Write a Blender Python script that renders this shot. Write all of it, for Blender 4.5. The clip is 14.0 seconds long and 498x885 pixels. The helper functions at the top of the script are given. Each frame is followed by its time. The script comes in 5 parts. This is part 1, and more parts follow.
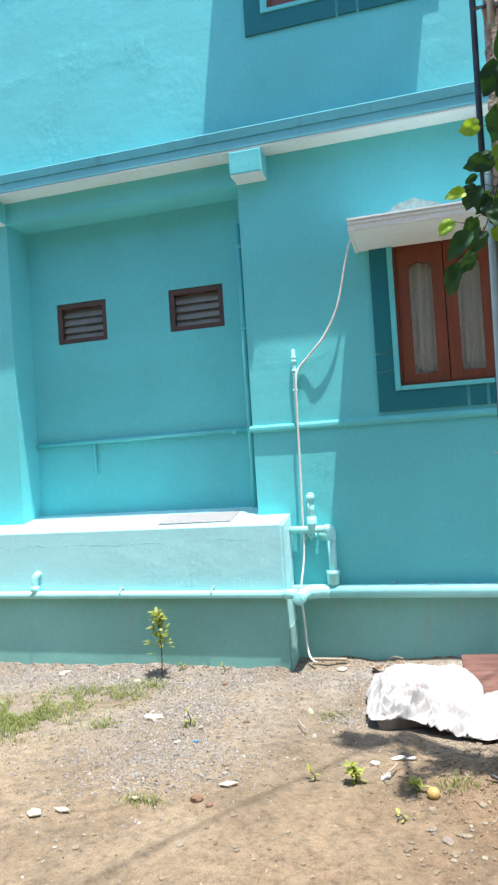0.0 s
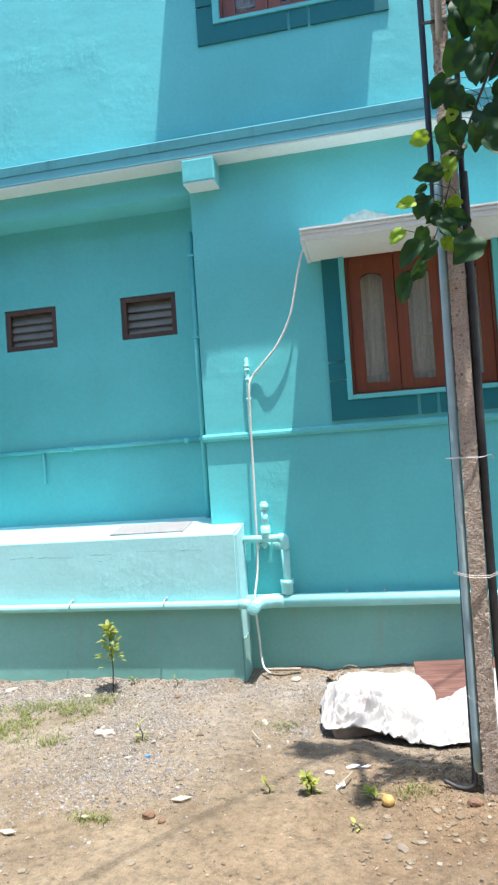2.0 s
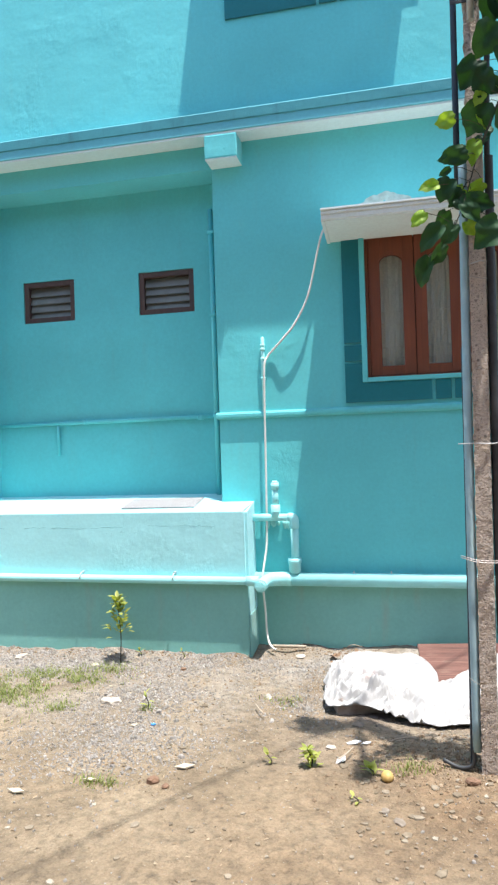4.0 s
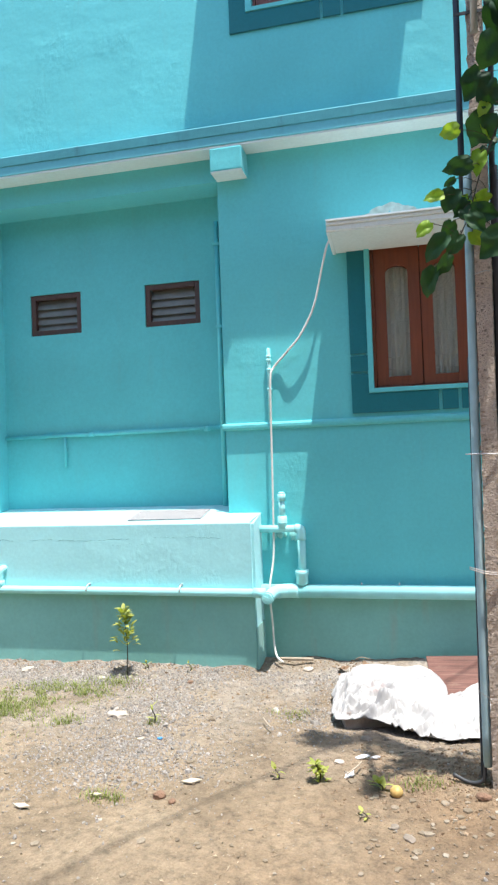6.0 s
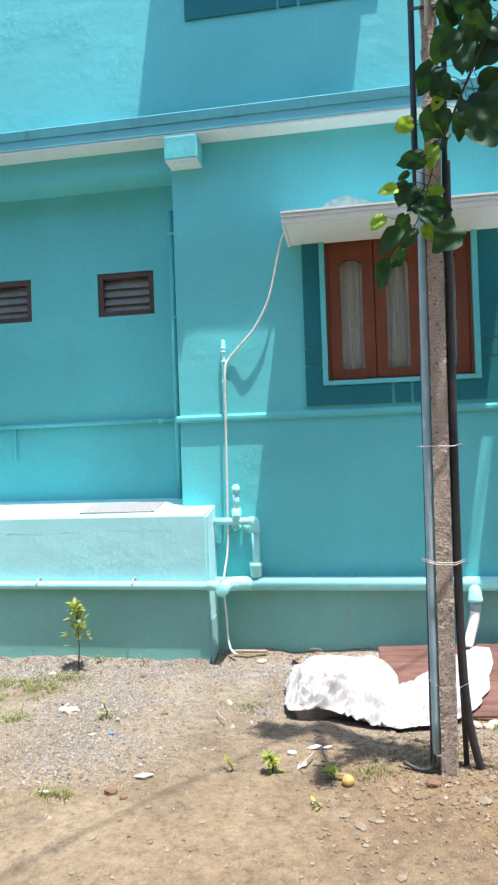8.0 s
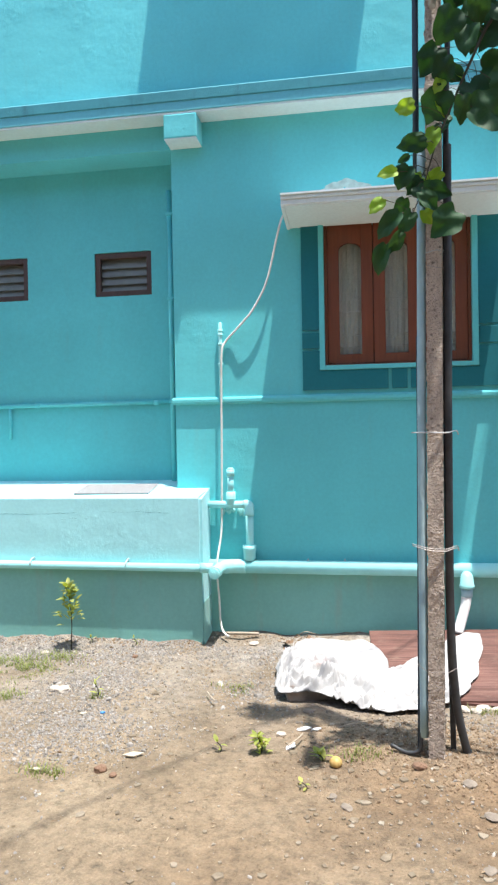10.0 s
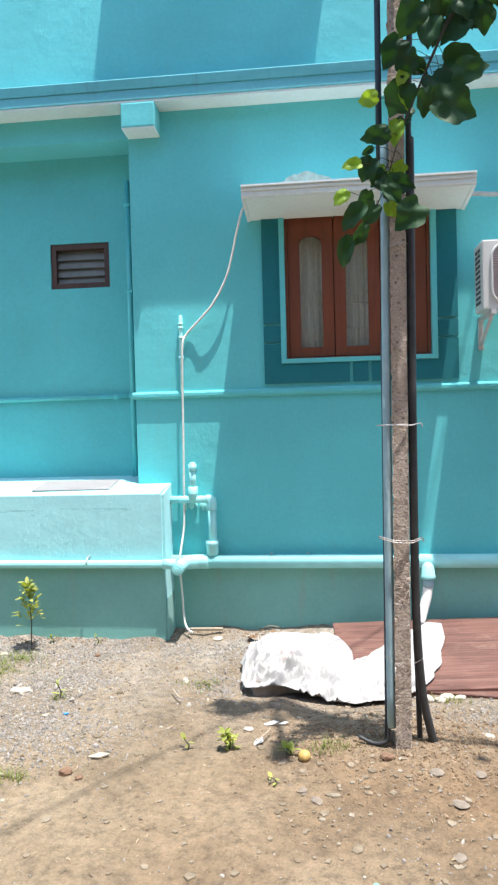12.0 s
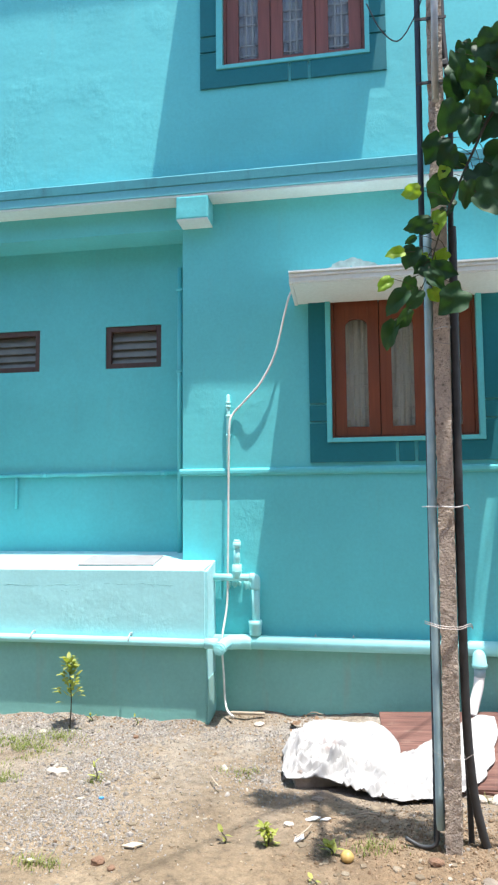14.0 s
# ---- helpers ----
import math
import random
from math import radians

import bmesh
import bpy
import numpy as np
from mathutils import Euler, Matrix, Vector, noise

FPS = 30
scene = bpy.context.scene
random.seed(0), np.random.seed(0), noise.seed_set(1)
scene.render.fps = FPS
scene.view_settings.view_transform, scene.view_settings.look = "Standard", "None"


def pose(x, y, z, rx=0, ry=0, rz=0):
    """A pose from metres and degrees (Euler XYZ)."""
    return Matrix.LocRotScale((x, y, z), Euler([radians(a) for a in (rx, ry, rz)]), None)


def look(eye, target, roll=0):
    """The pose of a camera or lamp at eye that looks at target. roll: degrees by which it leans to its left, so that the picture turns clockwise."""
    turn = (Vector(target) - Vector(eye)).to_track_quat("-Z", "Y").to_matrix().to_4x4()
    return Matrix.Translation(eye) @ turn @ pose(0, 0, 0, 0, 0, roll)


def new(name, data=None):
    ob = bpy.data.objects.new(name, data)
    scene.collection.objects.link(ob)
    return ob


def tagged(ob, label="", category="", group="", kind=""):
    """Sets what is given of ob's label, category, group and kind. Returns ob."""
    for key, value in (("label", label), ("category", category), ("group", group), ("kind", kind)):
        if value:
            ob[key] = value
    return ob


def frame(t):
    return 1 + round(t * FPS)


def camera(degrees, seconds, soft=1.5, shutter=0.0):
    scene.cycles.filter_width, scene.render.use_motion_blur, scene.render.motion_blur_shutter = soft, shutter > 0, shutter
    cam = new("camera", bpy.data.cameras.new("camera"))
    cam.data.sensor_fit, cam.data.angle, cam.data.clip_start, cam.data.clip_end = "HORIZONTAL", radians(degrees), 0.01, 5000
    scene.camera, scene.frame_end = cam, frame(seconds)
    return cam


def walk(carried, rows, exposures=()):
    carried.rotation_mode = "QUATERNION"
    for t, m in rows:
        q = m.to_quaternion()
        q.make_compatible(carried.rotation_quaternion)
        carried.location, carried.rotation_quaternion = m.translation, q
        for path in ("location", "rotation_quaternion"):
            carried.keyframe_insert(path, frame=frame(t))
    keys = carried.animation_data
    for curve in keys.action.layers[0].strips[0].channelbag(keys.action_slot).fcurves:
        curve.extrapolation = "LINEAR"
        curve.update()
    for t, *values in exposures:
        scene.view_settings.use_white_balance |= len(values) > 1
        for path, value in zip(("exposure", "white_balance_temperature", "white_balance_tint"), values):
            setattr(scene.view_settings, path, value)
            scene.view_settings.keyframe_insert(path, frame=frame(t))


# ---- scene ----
cam = camera(39.5, 14.0, soft=2.4)
PATH = [
    (0, look((0.453, -5.396, 1.617), (-0.177, -3.143, 1.663), -3.7)),
    (0.5, look((0.491, -5.355, 1.578), (-0.132, -3.100, 1.618), -6.8)),
    (1, look((0.476, -5.367, 1.590), (-0.068, -3.091, 1.610), -5.0)),
    (1.5, look((0.455, -5.364, 1.585), (-0.012, -3.074, 1.673), -4.1)),
    (2, look((0.442, -5.364, 1.591), (-0.032, -3.074, 1.668), -3.9)),
    (2.5, look((0.435, -5.400, 1.594), (-0.040, -3.111, 1.705), -3.3)),
    (3, look((0.422, -5.386, 1.576), (-0.055, -3.095, 1.583), -3.2)),
    (3.5, look((0.441, -5.390, 1.591), (0.007, -3.091, 1.613), -2.7)),
    (4, look((0.438, -5.396, 1.583), (-0.078, -3.113, 1.594), -1.9)),
    (4.2, look((0.438, -5.396, 1.583), (-0.092, -3.117, 1.609), -1.7)),
    (6.3, look((0.440, -5.384, 1.584), (-0.094, -3.106, 1.643), -2.2)),
    (6.5, look((0.440, -5.384, 1.584), (-0.071, -3.103, 1.659), -2.2)),
    (7, look((0.441, -5.382, 1.594), (-0.055, -3.096, 1.637), -2.2)),
    (7.5, look((0.436, -5.359, 1.577), (-0.033, -3.067, 1.581), -2.1)),
    (8, look((0.441, -5.361, 1.577), (0.051, -3.054, 1.598), -2.0)),
    (8.2, look((0.441, -5.361, 1.577), (0.044, -3.055, 1.620), -2.0)),
    (10.3, look((0.456, -5.352, 1.575), (0.083, -3.043, 1.500), -0.5)),
    (10.5, look((0.456, -5.352, 1.575), (0.080, -3.044, 1.478), -0.0)),
    (11, look((0.464, -5.342, 1.576), (0.102, -3.031, 1.509), -1.3)),
    (11.5, look((0.432, -5.335, 1.579), (0.097, -3.020, 1.528), -1.5)),
    (12, look((0.408, -5.323, 1.574), (0.170, -2.996, 1.517), -1.5)),
    (12.5, look((0.428, -5.315, 1.568), (0.269, -2.982, 1.496), -0.7)),
    (13, look((0.467, -5.322, 1.583), (0.238, -2.993, 1.622), -1.2)),
    (13.5, look((0.464, -5.340, 1.591), (0.167, -3.024, 1.761), -2.2)),
    (14, look((0.428, -5.345, 1.584), (0.037, -3.046, 1.787), -0.5)),
]
# the phone's own small changes of exposure
walk(cam, PATH, exposures=[(0, 0.90), (0.5, 0.84), (1.5, 0.85), (2.5, 0.93), (4, 0.91), (8, 0.88), (11, 0.88), (12, 0.90), (12.5, 0.97), (13, 1.0), (13.5, 1.0), (14, 0.94)])

# ---- daylight: a high noon sun in front of the house ----
world = bpy.data.worlds.new("world")
scene.world = world
world.use_nodes = True
wn = world.node_tree
sky = wn.nodes.new("ShaderNodeTexSky")
sky.sky_type = "NISHITA"
sky.sun_disc = False
sky.air_density, sky.dust_density, sky.ozone_density = 1.0, 1.6, 1.0
SUN = Vector((0.148, -0.128, 1.0)).normalized()
sky.sun_elevation = math.asin(SUN.z)
sky.sun_rotation = math.atan2(SUN.x, SUN.y)
wn.nodes["Background"].inputs["Strength"].default_value = 0.176
wn.links.new(sky.outputs["Color"], wn.nodes["Background"].inputs["Color"])
sun = new("sun", bpy.data.lights.new("sun", "SUN"))
sun.data.energy, sun.data.angle, sun.data.color = 5.0, radians(0.55), (1.0, 0.96, 0.9)
sun.matrix_world = look(SUN * 30, (0, 0, 0))


# ---- materials ----
class Nodes:
    """Short hand for a node material."""

    def __init__(self, name, rough=0.7, metal=0.0):
        self.mat = bpy.data.materials.new(name)
        self.mat.use_nodes = True
        self.tree = self.mat.node_tree
        self.bsdf = self.tree.nodes["Principled BSDF"]
        self.bsdf.inputs["Roughness"].default_value = rough
        self.bsdf.inputs["Metallic"].default_value = metal
        self.co = self.add("ShaderNodeTexCoord").outputs["Object"]

    def add(self, kind, **props):
        n = self.tree.nodes.new(kind)
        for k, v in props.items():
            setattr(n, k, v)
        return n

    def link(self, a, b):
        self.tree.links.new(a, b)

    def noise(self, scale, detail=4.0, rough=0.55, stretch=(1, 1, 1), distort=0.0):
        m = self.add("ShaderNodeMapping")
        m.inputs["Scale"].default_value = stretch
        self.link(self.co, m.inputs["Vector"])
        n = self.add("ShaderNodeTexNoise")
        n.inputs["Scale"].default_value, n.inputs["Detail"].default_value = scale, detail
        n.inputs["Roughness"].default_value, n.inputs["Distortion"].default_value = rough, distort
        self.link(m.outputs["Vector"], n.inputs["Vector"])
        return n.outputs["Fac"]

    def voronoi(self, scale, feature="F1", out="Distance", stretch=(1, 1, 1)):
        m = self.add("ShaderNodeMapping")
        m.inputs["Scale"].default_value = stretch
        self.link(self.co, m.inputs["Vector"])
        n = self.add("ShaderNodeTexVoronoi", feature=feature)
        n.inputs["Scale"].default_value = scale
        self.link(m.outputs["Vector"], n.inputs["Vector"])
        return n.outputs[out]

    def ramp(self, fac, stops):
        r = self.add("ShaderNodeValToRGB")
        els = r.color_ramp.elements
        while len(els) < len(stops):
            els.new(0.5)
        for e, (p, c) in zip(els, stops):
            e.position = p
            e.color = (*c, 1) if hasattr(c, "__len__") else (c, c, c, 1)
        self.link(fac, r.inputs["Fac"])
        return r.outputs["Color"]

    def mix(self, a, b, fac, mode="MIX"):
        n = self.add("ShaderNodeMix", data_type="RGBA", blend_type=mode)
        for sock, v in ((n.inputs[0], fac), (n.inputs[6], a), (n.inputs[7], b)):
            if isinstance(v, (int, float)):
                sock.default_value = v
            elif isinstance(v, tuple):
                sock.default_value = (*v, 1)
            else:
                self.link(v, sock)
        return n.outputs[2]

    def colour(self, out):
        if isinstance(out, tuple):
            self.bsdf.inputs["Base Color"].default_value = (*out, 1)
        else:
            self.link(out, self.bsdf.inputs["Base Color"])
        return self

    def bump(self, out, strength=0.3, dist=0.01, before=None):
        n = self.add("ShaderNodeBump")
        n.inputs["Strength"].default_value, n.inputs["Distance"].default_value = strength, dist
        self.link(out, n.inputs["Height"])
        if before:
            self.link(before, n.inputs["Normal"])
        self.link(n.outputs["Normal"], self.bsdf.inputs["Normal"])
        return n.outputs["Normal"]

    def roughness(self, out):
        self.link(out, self.bsdf.inputs["Roughness"])
        return self


def mul(c, k):
    return tuple(min(1.0, v * k) for v in c)


def plaster(name, c, patch=0.12, bump=0.5, dirt=(0.25, 0.3, 0.25), dirt_amount=0.12):
    """Painted render over brick: brush marks, faint patches, pits and a little grime."""
    n = Nodes(name, 0.75)
    n.bsdf.inputs["Specular IOR Level"].default_value = 0.22
    n.bsdf.inputs["Sheen Weight"].default_value = 0.12
    n.bsdf.inputs["Sheen Roughness"].default_value = 0.6
    big = n.ramp(n.noise(0.9, 5), [(0.3, mul(c, 1 - patch)), (0.7, mul(c, 1 + patch * 0.6))])
    fine = n.ramp(n.noise(38, 4, 0.7), [(0.3, 0.9), (0.7, 1.0)])
    base = n.mix(big, fine, 1.0, "MULTIPLY")
    streak = n.ramp(n.noise(2.2, 6, 0.65, (3.0, 3.0, 0.5)), [(0.56, 0.0), (0.8, dirt_amount)])
    n.colour(n.mix(base, dirt, streak))
    b1 = n.bump(n.noise(5, 5, 0.55, (1, 1, 1.6)), bump * 0.5, 0.012)
    b1 = n.bump(n.noise(26, 3, 0.5), bump * 0.25, 0.004, b1)
    rough_patch = n.mix(n.ramp(n.noise(1.4, 3), [(0.5, 0.0), (0.62, 1.0)]), n.noise(16, 7, 0.7, (1.6, 1, 1)), 1.0, "MULTIPLY")
    b1 = n.bump(rough_patch, bump * 0.9, 0.012, b1)
    pits = n.ramp(n.voronoi(3.4), [(0.0, 0.0), (0.035, 0.4), (0.05, 1.0)])
    n.bump(pits, bump * 0.5, 0.004, b1)
    return n.mat


def plain(name, c, rough=0.5, metal=0.0, vary=0.12, scale=20, bump=0.1, depth=0.002):
    n = Nodes(name, rough, metal)
    n.colour(n.ramp(n.noise(scale, 5), [(0.3, mul(c, 1 - vary)), (0.7, mul(c, 1 + vary))]))
    if bump:
        n.bump(n.noise(scale * 4, 4), bump, depth)
    return n.mat


TEAL = (0.128, 0.605, 0.648)
M_wall = plaster("paint_turquoise", TEAL)
M_plinth = plaster("paint_turquoise_plinth", (0.225, 0.53, 0.485), 0.2, 0.4, (0.32, 0.26, 0.2), 0.35)
# worn turquoise, with the ledge's sunlit glare put into the pale colour
M_ledge = plaster("paint_turquoise_worn_glare", (0.39, 0.785, 0.825), 0.12, 0.45, (0.2, 0.45, 0.48), 0.15)
M_band = plaster("paint_deep_teal", (0.007, 0.175, 0.21), 0.1, 0.25, (0.03, 0.2, 0.22), 0.1)
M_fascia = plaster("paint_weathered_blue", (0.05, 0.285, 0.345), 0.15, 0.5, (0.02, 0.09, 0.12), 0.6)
M_cornice = plaster("paint_cornice_blue", (0.13, 0.49, 0.585), 0.1, 0.3, (0.08, 0.2, 0.24), 0.2)
M_light_block = plaster("light_block_ochre", (0.30, 0.26, 0.20), 0.2)
M_white = plaster("paint_white", (0.74, 0.83, 0.85), 0.06, 0.25, (0.45, 0.42, 0.36), 0.2)
M_soffit = plaster("paint_white_soffit", (0.72, 0.83, 0.84), 0.06, 0.3, (0.5, 0.5, 0.45), 0.15)


def wood(name, c, scale=1.0, axis=2, rough=0.5):
    n = Nodes(name, rough)
    st = [14.0, 14.0, 14.0]
    st[axis] = 0.8
    g = n.noise(2.2 * scale, 7, 0.65, tuple(st), 0.6)
    n.colour(n.mix(n.ramp(g, [(0.25, mul(c, 0.72)), (0.5, c), (0.75, mul(c, 1.22))]),
                   n.ramp(n.noise(1.6, 3), [(0.3, 0.8), (0.7, 1.0)]), 1.0, "MULTIPLY"))
    n.bump(g, 0.25, 0.004)
    return n.mat


M_redwood = wood("varnished_red_wood", (0.205, 0.055, 0.022))
M_upwood = wood("faded_red_wood", (0.22, 0.07, 0.055))
n = Nodes("weathered_plank", 0.75)
g = n.noise(2.6, 8, 0.7, (0.8, 14.0, 14.0), 0.6)
n.colour(n.mix(n.mix(n.ramp(g, [(0.28, (0.055, 0.022, 0.018)), (0.5, (0.16, 0.072, 0.056)), (0.72, (0.25, 0.135, 0.11))]),
                     n.ramp(n.noise(1.8, 5, 0.6), [(0.3, 0.62), (0.7, 1.0)]), 1.0, "MULTIPLY"),
               (0.34, 0.25, 0.19), n.ramp(n.noise(9, 6, 0.75, (0.6, 1, 1)), [(0.55, 0.0), (0.75, 0.45)])))
n.bump(g, 0.5, 0.006)
M_plank = n.mat
M_darkwood = wood("dark_brown_wood", (0.085, 0.05, 0.042))
M_glass = Nodes("window_glass", 0.06)
M_glass.colour((0.9, 0.95, 0.95))
M_glass.bsdf.inputs["Transmission Weight"].default_value = 1.0
M_glass.bsdf.inputs["IOR"].default_value = 1.2
M_glass = M_glass.mat
M_curtain = plain("lace_curtain", (0.66, 0.63, 0.55), 0.9, 0, 0.15, 60, 0.3, 0.004)
M_blind = plain("blue_grey_curtain", (0.46, 0.50, 0.57), 0.9, 0, 0.15, 40, 0.2)
# near-black: the shade of the rooms inside is put into this colour
M_unlit = plain("unlit_room_black", (0.03, 0.035, 0.035), 0.9)
M_louvre = plain("grey_louvre_glass", (0.15, 0.165, 0.15), 0.35, 0, 0.2, 8)
M_steel = plain("painted_grille_bar", (0.5, 0.51, 0.52), 0.5)
M_pvc_teal = plain("painted_pipe", (0.33, 0.74, 0.75), 0.45, 0, 0.06, 9, 0.1)
M_pvc_wall = plain("painted_pipe_deep", TEAL, 0.5, 0, 0.06, 9, 0.1)
n = Nodes("blue_grey_pipe", 0.45)
n.colour(n.mix(n.ramp(n.noise(7, 5), [(0.3, (0.23, 0.37, 0.44)), (0.7, (0.37, 0.54, 0.60))]), (0.50, 0.70, 0.74), n.ramp(n.noise(2.2, 6, 0.6, (3, 3, 0.6)), [(0.56, 0.0), (0.60, 0.8)])))
n.bump(n.noise(28, 4), 0.1, 0.002)
M_pvc_blue = n.mat
M_pvc_white = plain("white_pipe", (0.8, 0.8, 0.78), 0.4, 0, 0.05)
M_black = plain("black_plastic", (0.034, 0.036, 0.040), 0.55, 0, 0.3)
M_blue_black = plain("dark_blue_plastic", (0.02, 0.035, 0.055), 0.5, 0, 0.2)
M_cable = plain("dirty_white_cable", (0.70, 0.68, 0.64), 0.6, 0, 0.12)
M_wire = plain("binding_wire", (0.42, 0.38, 0.36), 0.5, 0.3)
M_galv = plain("galvanised_steel", (0.46, 0.48, 0.49), 0.5, 0.35, 0.15)


# ---- mesh helpers ----
def solid(name, bm, mat, smooth=False, recalc=True):
    me = bpy.data.meshes.new(name)
    if recalc:
        bmesh.ops.recalc_face_normals(bm, faces=bm.faces)
    if smooth:
        for f in bm.faces:
            f.smooth = True
    bm.to_mesh(me)
    bm.free()
    for m in (mat if isinstance(mat, (list, tuple)) else (mat,)):
        me.materials.append(m)
    return me


def thing(name, bm=None, mat=None, label="", category="", at=(0, 0, 0), group="", kind="", smooth=False):
    ob = new(name, solid(name, bm, mat, smooth) if bm else None)
    ob.location = at
    return tagged(ob, label, category, group, kind)


def part(name, bm, mat, parent, label="", smooth=False):
    ob = new(name, solid(name, bm, mat, smooth))
    ob.parent = parent
    if label:
        ob["label"] = label
    return ob


def box(bm, x0, x1, y0, y1, z0, z1, bevel=0.0):
    """A box; with bevel, its edges are rounded off."""
    vs = [bm.verts.new((x, y, z)) for x in (x0, x1) for y in (y0, y1) for z in (z0, z1)]
    fs = [bm.faces.new([vs[i] for i in q]) for q in
          ((0, 1, 3, 2), (4, 6, 7, 5), (0, 4, 5, 1), (2, 3, 7, 6), (0, 2, 6, 4), (1, 5, 7, 3))]
    if bevel:
        es = list({e for f in fs for e in f.edges})
        bmesh.ops.bevel(bm, geom=es, offset=bevel, segments=2, affect="EDGES", profile=0.6)
    return bm


def boxbm(*a, **k):
    return box(bmesh.new(), *a, **k)


def prism(bm, outline, a0, a1, axis="x"):
    """Extrude a closed outline along an axis. Outline points are (y, z) for x, (x, z) for y, (x, y) for z."""
    def at(p, a):
        return {"x": (a, p[0], p[1]), "y": (p[0], a, p[1]), "z": (p[0], p[1], a)}[axis]
    A = [bm.verts.new(at(p, a0)) for p in outline]
    B = [bm.verts.new(at(p, a1)) for p in outline]
    n = len(A)
    for i in range(n):
        bm.faces.new((A[i], A[(i + 1) % n], B[(i + 1) % n], B[i]))
    bm.faces.new(A[::-1])
    bm.faces.new(B)
    return bm


def smooth_line(pts, steps=6):
    """Catmull-Rom points through pts."""
    P = [Vector(p) for p in pts]
    P = [2 * P[0] - P[1]] + P + [2 * P[-1] - P[-2]]
    out = []
    for a, b, c, d in zip(P, P[1:], P[2:], P[3:]):
        for k in range(steps):
            t = k / steps
            out.append(0.5 * (2 * b + (c - a) * t + (2 * a - 5 * b + 4 * c - d) * t * t + (3 * b - a - 3 * c + d) * t ** 3))
    return out + [P[-2]]


def tube(bm, pts, r, n=12, caps=True):
    """A round tube along pts; r is one radius or one for each point."""
    P = [Vector(p) for p in pts]
    R = r if hasattr(r, "__len__") else [r] * len(P)
    rings, side = [], None
    for i, p in enumerate(P):
        d = (P[min(i + 1, len(P) - 1)] - P[max(i - 1, 0)]).normalized()
        if side is None:
            side = d.orthogonal().normalized()
        side = (side - d * side.dot(d)).normalized()
        up = d.cross(side)
        rings.append([bm.verts.new(p + R[i] * (math.cos(a) * side + math.sin(a) * up))
                      for a in (2 * math.pi * k / n for k in range(n))])
    for a, b in zip(rings, rings[1:]):
        for k in range(n):
            f = bm.faces.new((a[k], a[(k + 1) % n], b[(k + 1) % n], b[k]))
            f.smooth = True
    if caps:
        bm.faces.new(rings[0][::-1])
        bm.faces.new(rings[-1])
    return bm


def tubebm(*a, **k):
    return tube(bmesh.new(), *a, **k)


def wall_bm(x0, x1, z0, z1, y0, y1, holes=()):
    """A wall from y0 (front) to y1 with square openings (x0, x1, z0, z1) right through it."""
    bm = bmesh.new()
    xs = sorted({x0, x1, *(h[0] for h in holes), *(h[1] for h in holes)})
    zs = sorted({z0, z1, *(h[2] for h in holes), *(h[3] for h in holes)})
    grid = {}

    def v(x, y, z):
        key = (x, y, z)
        if key not in grid:
            grid[key] = bm.verts.new(key)
        return grid[key]

    def full(i, j):
        if not (0 <= i < len(xs) - 1 and 0 <= j < len(zs) - 1):
            return False
        cx, cz = (xs[i] + xs[i + 1]) / 2, (zs[j] + zs[j + 1]) / 2
        return not any(h[0] < cx < h[1] and h[2] < cz < h[3] for h in holes)

    for i in range(len(xs) - 1):
        for j in range(len(zs) - 1):
            if not full(i, j):
                continue
            a, b, c, d = xs[i], xs[i + 1], zs[j], zs[j + 1]
            for y in (y0, y1):
                bm.faces.new((v(a, y, c), v(b, y, c), v(b, y, d), v(a, y, d)))
            for di, dj, p, q in ((-1, 0, (a, c), (a, d)), (1, 0, (b, c), (b, d)), (0, -1, (a, c), (b, c)), (0, 1, (a, d), (b, d))):
                if not full(i + di, j + dj):
                    bm.faces.new((v(p[0], y0, p[1]), v(q[0], y0, q[1]), v(q[0], y1, q[1]), v(p[0], y1, p[1])))
    return bm


def setting(name, bm, mat, label, smooth=False):
    return thing(name, bm, mat, label, kind="structure", smooth=smooth)


# ---- the house ----
XC, XL, XB = -1.017, -3.179, -0.755      # edge of the recess, its far side, end of the ledge
YB = 0.30                               # back of the recess
ZS, ZC = 4.015, 4.19                    # underside and top of the cornice
WIN = (0.170, 1.262, 2.072, 3.19)       # ground floor window opening
UPW = (-0.675, 0.490, 5.18, 6.32)         # upper window opening
LV1 = (-1.791, -1.288, 2.751, 3.123)
LV2 = (-2.902, -2.401, 2.753, 3.125)

setting("wall_front", wall_bm(XC, 6.0, -0.3, ZS + 0.1, 0.0, 0.23, [WIN]), M_wall, "turquoise painted plaster wall of the ground floor")
setting("wall_recess", wall_bm(XL, XC, 0.9, ZS, YB, YB + 0.2, [LV1, LV2]), M_wall, "shaded turquoise wall at the back of a recess")
setting("wall_pier", boxbm(-7.0, XL, 0.0, YB + 0.2, -0.3, ZS + 0.1), M_wall, "turquoise plastered wall beside the recess")
setting("wall_upper", wall_bm(-7.0, 6.0, ZS + 0.1, 8.2, 0.0, 0.23, [UPW]), M_wall, "sunlit turquoise wall of the upper storey")
setting("lintel", boxbm(XL, XC, 0.0, YB + 0.1, 3.821, ZS + 0.1), M_wall, "turquoise concrete beam over the recess")
# backing wall, coloured near-black in place of room shade
setting("wall_inner", boxbm(-7.0, 6.0, 1.6, 1.8, -0.3, 8.2), M_unlit, "near-black rear wall standing in for the unlit rooms")
setting("wall_side_east", boxbm(5.8, 6.0, 0.23, 1.6, -0.3, 8.2), M_wall, "turquoise end wall of the house")
setting("wall_side_west", boxbm(-7.0, -6.8, YB + 0.2, 1.6, -0.3, 8.2), M_wall, "turquoise end wall of the house")
